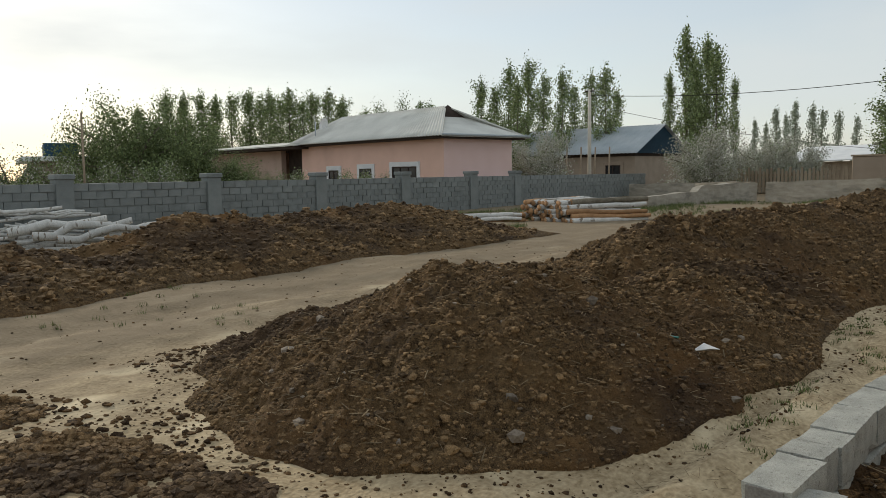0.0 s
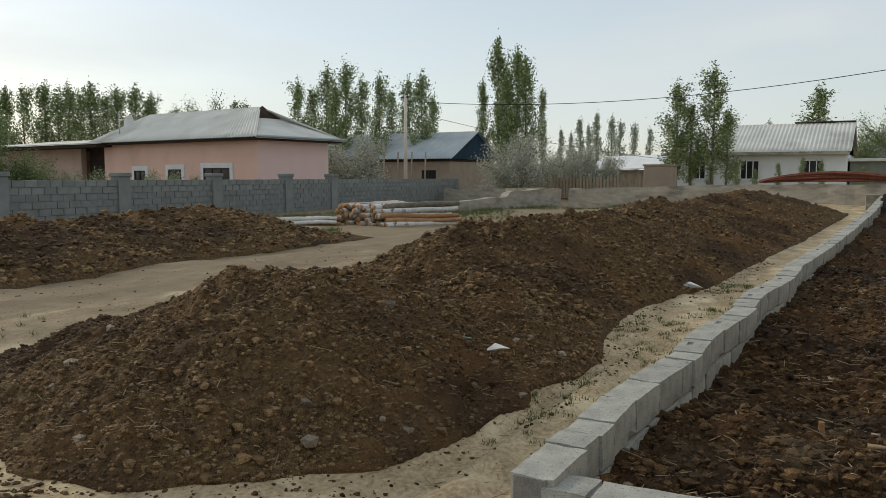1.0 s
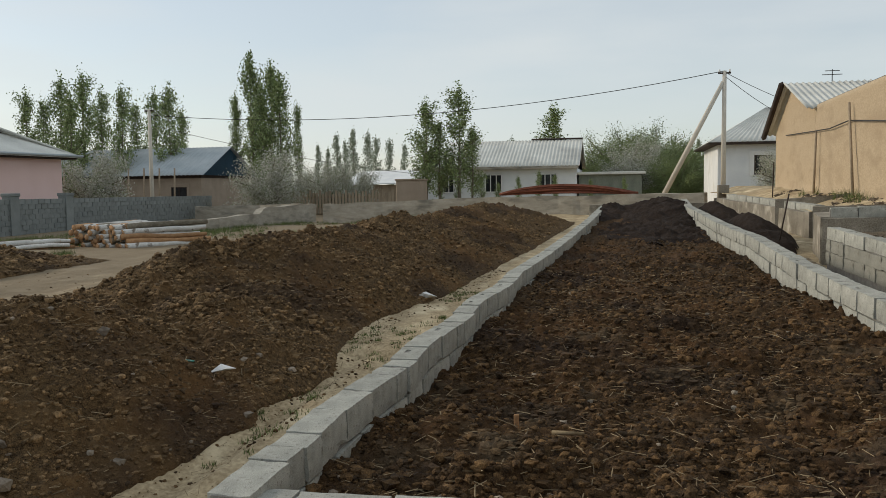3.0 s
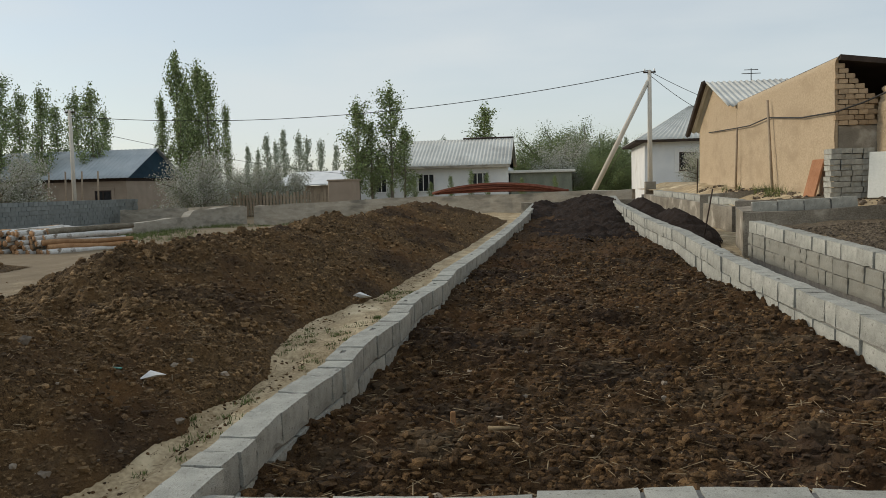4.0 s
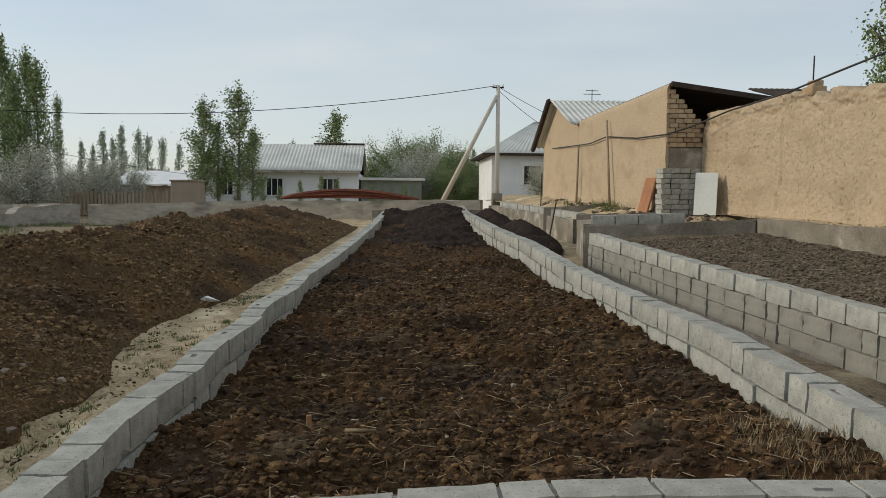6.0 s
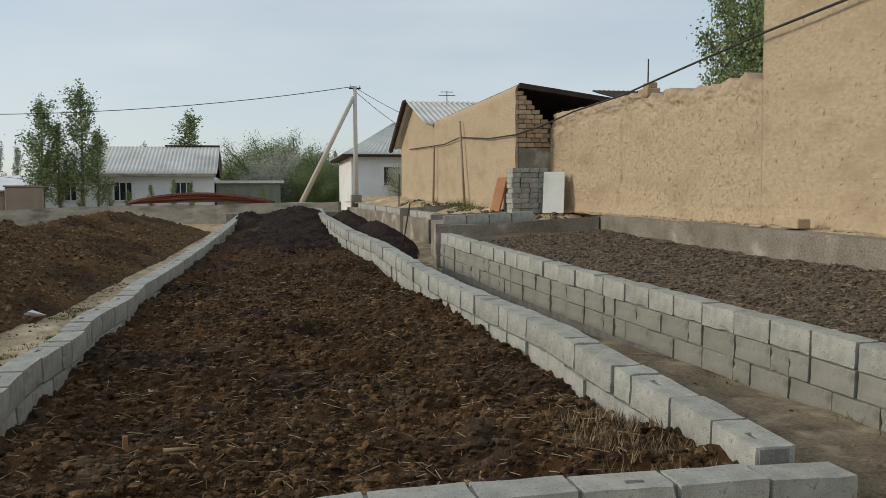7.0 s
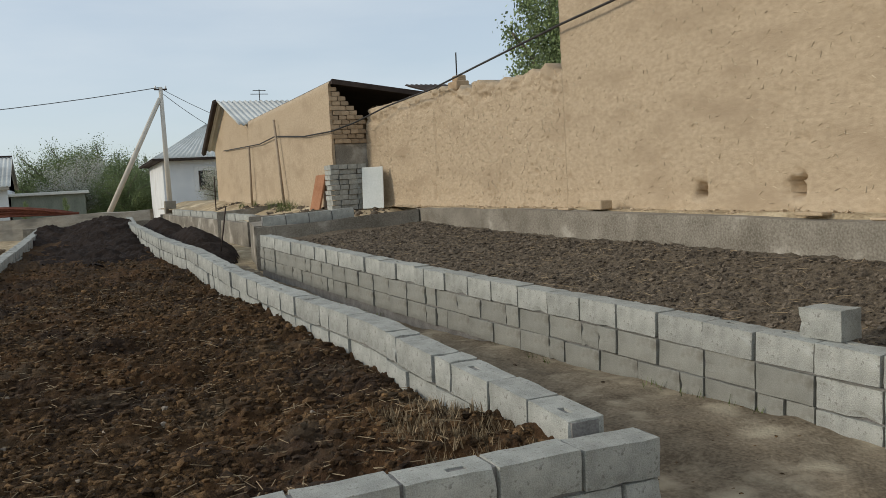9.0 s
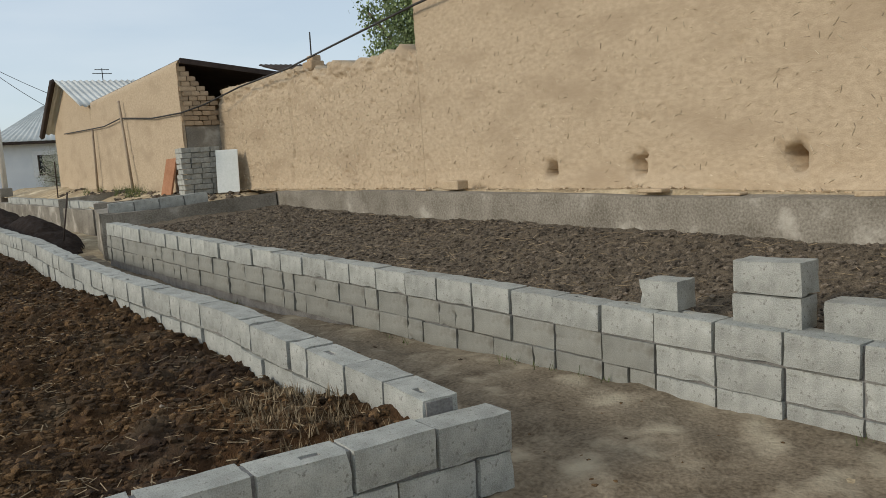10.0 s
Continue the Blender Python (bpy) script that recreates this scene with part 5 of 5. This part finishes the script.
placed(DARK, (*spot(32.6, 32, 0, E7)[:2], 1.2), 0.9, 0, 1.08)
copied(GREEN, (*spot(32.2, 22, 0, E7)[:2], 1.2), 0.5, 40, 0.82)

# saplings before the long white house
for k, (x, h) in enumerate([(-10.1, 1.5), (-9.0, 1.2), (-7.6, 1.7), (-6.6, 1.3), (-5.4, 1.6), (-4.2, 1.9), (-3.3, 1.7), (-1.3, 1.4), (0.6, 1.5)]):
    copied(THIN[k % 3], (x, 48.2, 0.6), 0.17, 50 * k, h / 10)

# ---- log piles ----


def log_data(seed, length, r, skin="birch"):
    rng = random.Random(seed)
    pts = [(length * k / 5, 0.04 * length * rng.uniform(-0.4, 0.4) * (0 < k < 5), 0.02 * length * rng.uniform(-0.5, 0.5)) for k in range(6)]
    return tube_data("bark", skin, pts, r, r * 0.7, 9, cap=False), pts, r


def log_thing(label, seed, length, r, m, group, skin="birch"):
    lg = thing("log", label, "log", group)
    bark, pts, rr = log_data(seed, length, r, skin)
    part("bark", bark, lg)
    for p, q, k in ((pts[0], pts[1], r * 1.0), (pts[-1], pts[-2], r * 0.7)):
        p, q = Vector(p), Vector(q)
        d = (p - q).normalized()
        part("cut_end", tube_data("cut_end", "cutwood", [p - d * 0.03, p + d * 0.004], k * 0.98, sides=9), lg, "orange-brown sawn end")
    lg.matrix_world = m
    return lg


base_logs = [log_thing(text, 400 + i, 2.4, 0.072 + 0.009 * i, Matrix.Identity(4), "log pile by the wall", skin)
             for i, (text, skin) in enumerate([("pale peeling log in a pile by the wall", "birch"), ("orange-brown stripped log in a pile by the wall", "cutwood"), ("pale peeling log in a pile by the wall", "birch"), ("dull brown log with rough bark in a pile", "bark")])]
rl = random.Random(9)
cx, cy = spot(-35.7, 25.0)[:2]
n = 0
AXIS, ACROSS = radians(82), radians(-8)
for layer in range(5):
    for k in range(14 - layer - (layer > 4) * 3):
        u = 0.165 * k + 0.08 * layer + rl.uniform(-0.02, 0.02)
        back = rl.uniform(-0.22, 0.22)
        m = pose(cx + math.cos(ACROSS) * u + math.cos(AXIS) * back, cy + math.sin(ACROSS) * u + math.sin(AXIS) * back, 0.17 + 0.122 * layer, 0, rl.uniform(-1.5, 1.5), 82 + rl.uniform(-7, 7) - 2.4 * k)
        if n < 4:
            base_logs[n].matrix_world = m
        else:
            copy_thing(base_logs[(0, 2, 1, 2, 0, 3)[n % 6]], m)
        n += 1
cx, cy = spot(-41.2, 24.0)[:2]
for k in range(10):
    copy_thing(base_logs[k % 4], pose(cx + rl.uniform(-0.2, 0.3), cy - 0.3 + 0.15 * (k % 6), 0.15 + 0.12 * (k // 6), 0, rl.uniform(-2, 2), 52 + rl.uniform(-6, 6)))

poles = [log_thing("long thin whitish tree pole in a heap", 430 + i, 3.6 + 0.6 * i, 0.034 + 0.017 * i, Matrix.Identity(4), "heap of tree poles") for i in range(4)]
n = 0
for layer in range(9):
    for k in range(17 - layer // 2):
        az = rl.uniform(-84, -66.5 - 0.35 * layer)
        sx, sy = spot(az, 18.4 + 0.17 * k + 0.1 * layer)[:2]
        m = pose(sx, sy, 0.08 + 0.105 * layer, rl.uniform(0, 360), rl.uniform(-4.5, 3.0), 65 + rl.uniform(-14, 14)) @ Matrix.Diagonal((rl.uniform(0.45, 1.0), 1, 1, 1))
        if n < 4:
            poles[n].matrix_world = m
        else:
            copy_thing(poles[(0, 0, 1, 0, 1, 0, 0, 2)[n % 8]], m)
        n += 1
for k, (az, rr, z, tilt, yaw) in enumerate([(-69.0, 18.7, 0.46, -8.0, 66), (-67.6, 18.3, 0.40, -8.5, 64), (-66.2, 18.1, 0.33, -7.0, 65), (-64.4, 18.6, 0.40, -4.5, 66), (-63.2, 18.2, 0.36, -1.5, 64)]):
    sx, sy = spot(az, rr)[:2]
    copy_thing(poles[3], pose(sx, sy, z, 60 * k, tilt, yaw) @ Matrix.Diagonal((0.55, 1.25 - 0.1 * k, 1.25 - 0.1 * k, 1)))

# rusty pipes on the far wall
kinds = []
for i in range(4):
    pipe = thing("steel_pipe", "long bent rust-red steel pipe in a bundle on a wall", "pipe", "pipe bundle")
    part("barrel", tube_data("barrel", "rust", [(-2.65 + 5.3 * k / 10, 0.05 * math.sin(k + i), (0.06 + 0.085 * i) * (1 - ((k - 5) / 5) ** 2)) for k in range(11)], 0.03), pipe)
    kinds.append(pipe)
for k in range(20):
    m = pose(-1.55 + 0.12 * math.sin(k * 2.1), 31.3 + 0.045 * (k % 5) - 0.1, 1.36 + 0.012 * (k // 4), 0, 0, -19 + 1.2 * math.sin(k * 1.3))
    if k < 4:
        kinds[k].matrix_world = m
    else:
        copy_thing(kinds[(k * 3) % 4], m)

# picket fence and stakes by the hut
fence = thing("picket_fence", "grey weathered paling fence", "fence", at=(-18.5, 45.5, 0.3))
for k in range(40):
    part("paling", boxes_data("paling", "wood", (0.2 * k, -0.02, 0, 0.2 * k + 0.13, 0.02, 1.25 + 0.12 * math.sin(k * 2.3))), fence)
part("rail", boxes_data("rail", "wood", (0, 0.02, 0.9, 8, 0.07, 1.0), (0, 0.02, 0.3, 8, 0.07, 0.4)), fence)
stake = new("stake", tube_data("stake", "dark", [(3.35, 16.4, 0.5), (3.55, 16.6, 1.42)], 0.014))
tagged(stake, "thin dark stake stuck in the soil", "stake")
stake2 = new("stake", tube_data("stake", "dark", [(5.0, 27.0, 1.2), (5.02, 27.0, 2.3)], 0.018))
tagged(stake2, "thin dark stake standing by the footing", "stake")

# ---- clods, straw, stones and litter ----
R = np.random.default_rng(5)


def heap_top(fn, seed, a=1.0):
    def z(x, y):
        h = fn(x, y)
        return lumpy(ground_z(x, y) + h, x, y, a * np.clip(h * 6, 0.15, 1), seed)
    return z


def soil_litter(name, label, spots, sizes, mat="clod"):
    ob = new(name, scatter_data(name, mat, spots, sizes, R, 0.95))
    return tagged(ob, label, "clods", kind="stuff")


inside = lambda x, y: (x > curve_at(y, line_x(LEFT)) + 0.12) & (x < curve_at(y, line_x(MID)) - 0.12)  # noqa: E731
s1 = strew(34000, -1, 2.8, 3.3, 13, bed_z, inside, R, (0.004, 0.026), 1.6)
soil_litter("bed_clods", "loose clods of dark soil on the bed", *s1)
s1b = strew(8000, -1, 2.8, 3.3, 16, bed_z, inside, R, (0.012, 0.045), 1.4)
soil_litter("bed_lumps", "larger lumps of dark soil on the bed", *s1b)
s2 = strew(52000, -6.6, -1.7, 2.4, 7.4, heap_top(pile_1, 20), lambda x, y: pile_1(x, y) > 0.01, R, (0.004, 0.0185))
soil_litter("heap_clods", "loose clods of dark soil on a heap", *s2, mat="heapclod")
s2b = strew(5000, -6.6, -1.7, 2.4, 7.4, heap_top(pile_1, 20), lambda x, y: pile_1(x, y) > 0.02, R, (0.008, 0.036))
soil_litter("heap_lumps", "larger lumps of brown soil on a heap", *s2b, mat="heapclod")
s3 = strew(26000, -5.6, -1.0, 6.6, 20, heap_top(row_1, 24, 1.25), lambda x, y: row_1(x, y) > 0.04, R, (0.006, 0.034), 1.6)
soil_litter("row_clods", "loose clods of dark soil on a long row", *s3, mat="heapclod")
s3b = strew(5000, -5.6, -1.0, 6.4, 24, heap_top(row_1, 24, 1.25), lambda x, y: row_1(x, y) > 0.04, R, (0.012, 0.05), 1.3)
soil_litter("row_lumps", "larger lumps of soil on a long row", *s3b, mat="heapclod")
s4 = strew(16000, -14.5, -9.6, -3, 16, heap_top(bank_2, 28), lambda x, y: bank_2(x, y) > 0.05, R, (0.02, 0.07))
soil_litter("bank_clods", "loose clods of dark soil on a bank", *s4, mat="heapclod")
s5 = strew(32000, 3.9, 6.2, 0.0, 13, plot_z, lambda x, y: x > curve_at(y, line_x(RIGHT)) + 0.15, R, (0.005, 0.026))
soil_litter("plot_clods", "loose clods of grey soil on a plot", *s5, mat="greyclod")
s6 = strew(5200, -6.8, -1.7, 1.2, 4.6, ground_z, lambda x, y: (pile_1(x, y) <= 0.03) & (x < -3.3 + 0.4 * vnoise(y, x, 76)) & (vnoise(x * 1.3, y * 1.3, 77) > 0.0), R, (0.006, 0.035))
soil_litter("spilt_clods", "dark crumbs of soil spilt on pale ground", *s6)
s14 = strew(16000, -7.2, -2.5, 1.0, 2.9, heap_top(spill, 33), lambda x, y: spill(x, y) > 0.004, R, (0.006, 0.036))
soil_litter("spill_clods", "loose clods on a thin spread of soil", *s14, mat="heapclod")
edge = lambda x, y: np.maximum(pile_1(x, y), row_1(x, y)) <= 0.02  # noqa: E731
near_heap = lambda x, y: np.maximum.reduce([pile_1(x + a, y + b) for a in (-0.3, 0, 0.3) for b in (-0.3, 0, 0.3)] + [row_1(x + a, y) for a in (-0.3, 0.3)]) > 0.02  # noqa: E731
s9 = strew(15000, -6.6, -1.3, 2.2, 14, ground_z, lambda x, y: edge(x, y) & near_heap(x, y), R, (0.003, 0.019), 1.3)
soil_litter("edge_clods", "crumbs of soil strewn round the heaps", *s9)
s10 = strew(2600, -10.5, 3, 1.0, 14, ground_z, lambda x, y: edge(x, y) & ((x < -1.2) | (y < 3.0)), R, (0.004, 0.02))
soil_litter("ground_crumbs", "small crumbs of earth on pale ground", *s10)
s11 = strew(1500, 2.9, 4.6, 0.5, 12, ground_z, lambda x, y: x < curve_at(y, line_x(RIGHT)) - 0.1, R, (0.004, 0.022))
soil_litter("passage_crumbs", "crumbs of earth in the passage between walls", *s11)
s12 = strew(900, 6.5, 6.82, 0.0, 17.5, terrace_z, lambda x, y: x > 6.5 + 0.2 * (vnoise(y * 2, y * 0, 61) + 1) / 2, R, (0.006, 0.04))
soil_litter("clay_rubble", "crumbled clay lumps along the foot of the wall", *s12, mat="rubble")
s13 = strew(1400, 4.5, 6.4, 14.3, 28, yard_z, lambda x, y: vnoise(x, y, 62) > 0, R, (0.02, 0.08))
soil_litter("yard_rubble", "brown rubble between low footings", *s13, mat="greyclod")
s7 = strew(110, -5.5, -1.8, 2.8, 7.2, heap_top(pile_1, 20), lambda x, y: pile_1(x, y) > 0.05, R, (0.012, 0.06))
soil_litter("pale_stones", "pale stones and lumps on a heap", *s7, mat="pebble")
s8 = strew(160, -0.9, 2.7, 3.5, 11, bed_z, inside, R, (0.01, 0.03), 1.4)
soil_litter("bed_stones", "pale stones on the soil bed", *s8, mat="pebble")
for nm, lab, fn, cnt, box_, test in (("bed_straw", "bits of straw and twig in the soil", bed_z, 2300, (-1, 2.8, 3.3, 12), inside),
                                     ("heap_straw", "bits of straw on soil heaps", heap_top(pile_1, 20), 1100, (-6, -1.8, 2.7, 7.2), lambda x, y: pile_1(x, y) > 0.05),
                                     ("row_straw", "bits of straw on a soil row", heap_top(row_1, 24, 1.25), 900, (-5.5, -1.2, 6.8, 16), lambda x, y: row_1(x, y) > 0.05),
                                     ("plot_straw", "dry stalks on the grey plot", plot_z, 1500, (4, 6.2, 0, 12), lambda x, y: x > curve_at(y, line_x(RIGHT)) + 0.15)):
    p, _ = strew(cnt, *box_, fn, test, R, (0, 1), 1.4)
    tagged(new(nm, stalk_data(nm, "straw", p, R)), lab, "straw", kind="stuff")


def tuft(name, label, spots, rng, h=0.09, blades=14, mat="grass"):
    verts, faces = [], []
    for p in spots:
        for _ in range(blades):
            a, t = rng.uniform(0, 6.28), rng.uniform(0, 6.28)
            o = np.array([math.cos(t), math.sin(t), 0]) * rng.uniform(0, 0.07)
            hh = h * rng.uniform(0.4, 1.2)
            w = np.array([-math.sin(a), math.cos(a), 0]) * 0.004
            k = len(verts)
            q = np.asarray(p) + o
            verts += [q - w, q + w, q + np.array([math.cos(a) * hh * 0.5, math.sin(a) * hh * 0.5, hh])]
            faces.append((k, k + 1, k + 2))
    return tagged(new(name, mesh(name, verts, faces, mat)), label, "grass", kind="stuff")


g1, _ = strew(330, -2.1, -1.15, 4.6, 12, ground_z, lambda x, y: vnoise(x * 1.5, y * 1.1, 33) > -0.1, R, (0, 1))
tuft("path_grass", "thin grass tufts along the path", g1, R, 0.035, 18)
g2, _ = strew(60, -2.9, -1.8, 2.9, 4.2, ground_z, lambda x, y: vnoise(x * 2, y * 2, 35) > 0.3, R, (0, 1))
tuft("rut_grass", "small weeds between ruts", g2, R, 0.05)
g3, _ = strew(5200, -18.8, -11.5, 8, 36, ground_z, lambda x, y: (vnoise(x * 0.4, y * 0.4, 36) > -0.2) & (x < -11.5 - 0.06 * y), R, (0, 1))
tuft("verge_grass", "green grass strip before the garden wall", g3, R, 0.16, 10)
g8, _ = strew(4200, -18.5, -11.5, 15, 23.5, ground_z, lambda x, y: (vnoise(x * 0.6, y * 0.6, 46) > -0.25) & (np.abs(x + 15.4 + 0.55 * (y - 19)) < 2.2), R, (0, 1))
tuft("pile_grass", "fresh green grass round the log pile", g8, R, 0.12, 12)
p9, _ = strew(900, -2.3, -1.2, 2.6, 15, ground_z, lambda x, y: (vnoise(x * 2.2, y * 1.2, 47) > -0.15) & edge(x, y), R, (0, 1), 1.5)
tagged(new("path_straw", stalk_data("path_straw", "straw", p9, R, (0.03, 0.12), 0.002, 0.2)), "dry straw trodden into the path", "straw", kind="stuff")
g4, _ = strew(110, -10, -6.3, 2.2, 6, ground_z, lambda x, y: vnoise(x * 0.9, y * 0.9, 37) > 0.25, R, (0, 1))
g6, _ = strew(420, 2.95, 4.75, 1.0, 12, ground_z, lambda x, y: (x > curve_at(y, line_x(RIGHT)) - 0.2) & (x < curve_at(y, line_x(RIGHT)) - 0.09) & (vnoise(x * 2, y * 2, 44) > -0.1), R, (0, 1))
tuft("passage_grass", "dry weeds at the foot of the block wall", g6, R, 0.07, 8)
g7, _ = strew(60, 2.2, 2.66, 3.45, 4.5, bed_z, lambda x, y: x > 2.2, R, (0, 1))
tuft("dry_grass", "dry brown grass in the corner of the soil bed", g7, R, 0.075, 14, "straw")
tuft("track_grass", "scattered grass on the track", g4, R, 0.06)
g5, _ = strew(2600, -18, -5, 24, 36, ground_z, lambda x, y: vnoise(x * 0.35, y * 0.35, 39) > -0.1, R, (0, 1))
tuft("street_grass", "thin green grass at the end of the street", g5, R, 0.12, 10)

scrap = new("paper_scrap", mesh("paper_scrap", [(0, 0, 0), (0.13, 0.03, 0.03), (0.16, 0.11, 0.015), (0.05, 0.09, 0.05), (0.0, 0, 0.003), (0.13, 0.03, 0.033), (0.16, 0.11, 0.018), (0.05, 0.09, 0.053)],
            [(0, 1, 2, 3), (7, 6, 5, 4), (0, 4, 5, 1), (1, 5, 6, 2), (2, 6, 7, 3), (3, 7, 4, 0)], "paper"))


def lie(x, y, fn, seed, a=1.0):
    """The height at which a small thing lies on a heap or on the ground beside it."""
    return float(heap_top(fn, seed, a)(np.array([x]), np.array([y]))[0])


scrap.location = (-2.44, 5.62, lie(-2.38, 5.66, pile_1, 20) + 0.015)
tagged(scrap, "crumpled scrap of white paper on soil", "paper")
strip = new("plastic_strip", boxes_data("plastic_strip", "teal", (0, 0, 0, 0.14, 0.02, 0.012), bevel=0.003))
strip.matrix_world = pose(-2.44, 5.42, lie(-2.5, 5.45, pile_1, 20) + 0.02, 0, 5, 150)
tagged(strip, "teal plastic strip on soil", "plastic")
rag = new("cloth_scrap", mesh("cloth_scrap", [(0, 0, 0), (0.12, 0.05, 0.05), (0.25, 0.0, 0.03), (0.3, 0.1, 0.0), (0.14, 0.14, 0.06), (0.0, 0.1, 0.01), (0.14, 0.08, -0.02)],
          [(0, 1, 4, 5), (1, 2, 3, 4), (0, 6, 2, 1), (5, 4, 3, 6), (0, 5, 6), (2, 6, 3)], "paper"))
rag.location = (-2.1, 10.3, lie(-1.95, 10.36, row_1, 24, 1.25) + 0.02)
tagged(rag, "crumpled whitish rag at the foot of a soil heap", "rag")
stick = new("wood_stick", tube_data("wood_stick", "straw", [(0.13, 4.72, 0.2), (0.31, 4.72, 0.2)], 0.014, 0.011, 5))
tagged(stick, "split pale stick lying on the soil", "stick")
chip = new("wood_chip", boxes_data("wood_chip", "cutwood", (-0.11, 4.92, 0.15, -0.08, 4.94, 0.235), bevel=0.004))
tagged(chip, "small orange wood chip standing in the soil", "chip")

# ---- small fixtures ----
aerial = thing("tv_aerial", "thin metal aerial on a roof ridge", "aerial", at=(7.0, 28.65, 4.86))
part("mast", tube_data("mast", "cable", [(0, 0, 0), (0, 0, 0.38)], 0.014), aerial)
for z, w in ((0.22, 0.3), (0.34, 0.22)):
    part("rod", tube_data("rod", "cable", [(-w, 0, z), (w, 0, z)], 0.012), aerial)
stub = thing("wall_stub", "broken brick stub with a steel rod on the wall top", "stub", at=(7.05, 13.2, 3.18))
part("bricks", boxes_data("bricks", "adobe", (-0.1, -0.15, 0, 0.15, 0.2, 0.16), (-0.05, -0.1, 0.16, 0.12, 0.12, 0.26), bevel=0.015), stub)
part("rod", tube_data("rod", "cable", [(0, 0.02, 0.2), (0.02, 0.05, 0.66)], 0.012), stub)
garden = thing("garden_shed", "low tan shed with a white sheet roof", "shed", at=(*spot(-67.6, 37)[:2], 0.1), rz=-20)
part("wall", boxes_data("wall", "brown", (-2.5, 0, 0, 3.0, 3, 2.1), bevel=0.02), garden)
part("roof", boxes_data("roof", "white", (-2.8, -0.4, 2.1, 3.3, 3.4, 2.28), bevel=0.02), garden)
part("cowl", boxes_data("cowl", "navy", (1.6, 0.4, 2.28, 2.6, 1.6, 2.8), bevel=0.05), garden)
bean = new("timber_pole", tube_data("timber_pole", "wood", [(*spot(-64.5, 27)[:2], 0.1), (*spot(-64.5, 27)[:2], 3.5)], 0.04, 0.03))
tagged(bean, "bare upright garden pole behind the wall", "pole", group="timber poles")
for k in range(9):
    sx, sy = spot(-37.4 + 0.95 * k, 56)[:2]
    pk = new("thin_trunk", tube_data("thin_trunk", "wood", [(sx, sy, 0.1), (sx + 0.1, sy, 3.2)], 0.06, 0.05))
    tagged(pk, "pale slender tree trunk behind the wall", "trunk", group="slender trunks")


def wall_straw(name, label, wall, count, mat, rng):
    """Slivers of straw pressed into the outer face of a clay wall."""
    pts = np.array([v.co[:] for v in wall.data.vertices])
    pts = pts[pts[:, 0] < 7.0]
    verts, faces = [], []
    for p in pts[rng.integers(len(pts), size=count)]:
        t, half = rng.normal(0, 0.7) + (1.57 if rng.random() < 0.3 else 0), rng.uniform(0.008, 0.030)
        q = p + np.array([-0.003, rng.uniform(-0.02, 0.02), rng.uniform(-0.02, 0.02)])
        d, w = np.array([rng.uniform(-0.1, 0.1), math.cos(t), math.sin(t)]) * half, np.array([0, -math.sin(t), math.cos(t)]) * rng.uniform(0.0015, 0.0032)
        k = len(verts)
        verts += [q - d - w, q + d - w, q + d + w, q - d + w, q - d + (-0.004, 0, 0), q + d + (-0.004, 0, 0)]
        faces += [(k, k + 1, k + 5, k + 4), (k + 4, k + 5, k + 2, k + 3)]
    return tagged(new(name, mesh(name, verts, faces, mat)), label, "straw", kind="stuff")


for wall in (clay_high, clay_low):
    wall_straw("plaster_straw", "pale straw showing in the clay plaster", wall, 2600, "pale_straw", R)
    wall_straw("plaster_twigs", "dark bits of stalk showing in the clay plaster", wall, 350, "wood", R)
weeds, _ = strew(60, 5.3, 5.75, 19, 25, lambda x, y: yard_z(x, y), lambda x, y: vnoise(x, y * 0.8, 71) > -0.2, R, (0, 1))
tuft("yard_weeds", "low green weeds at the foot of the shed wall", weeds, R, 0.22, 16)
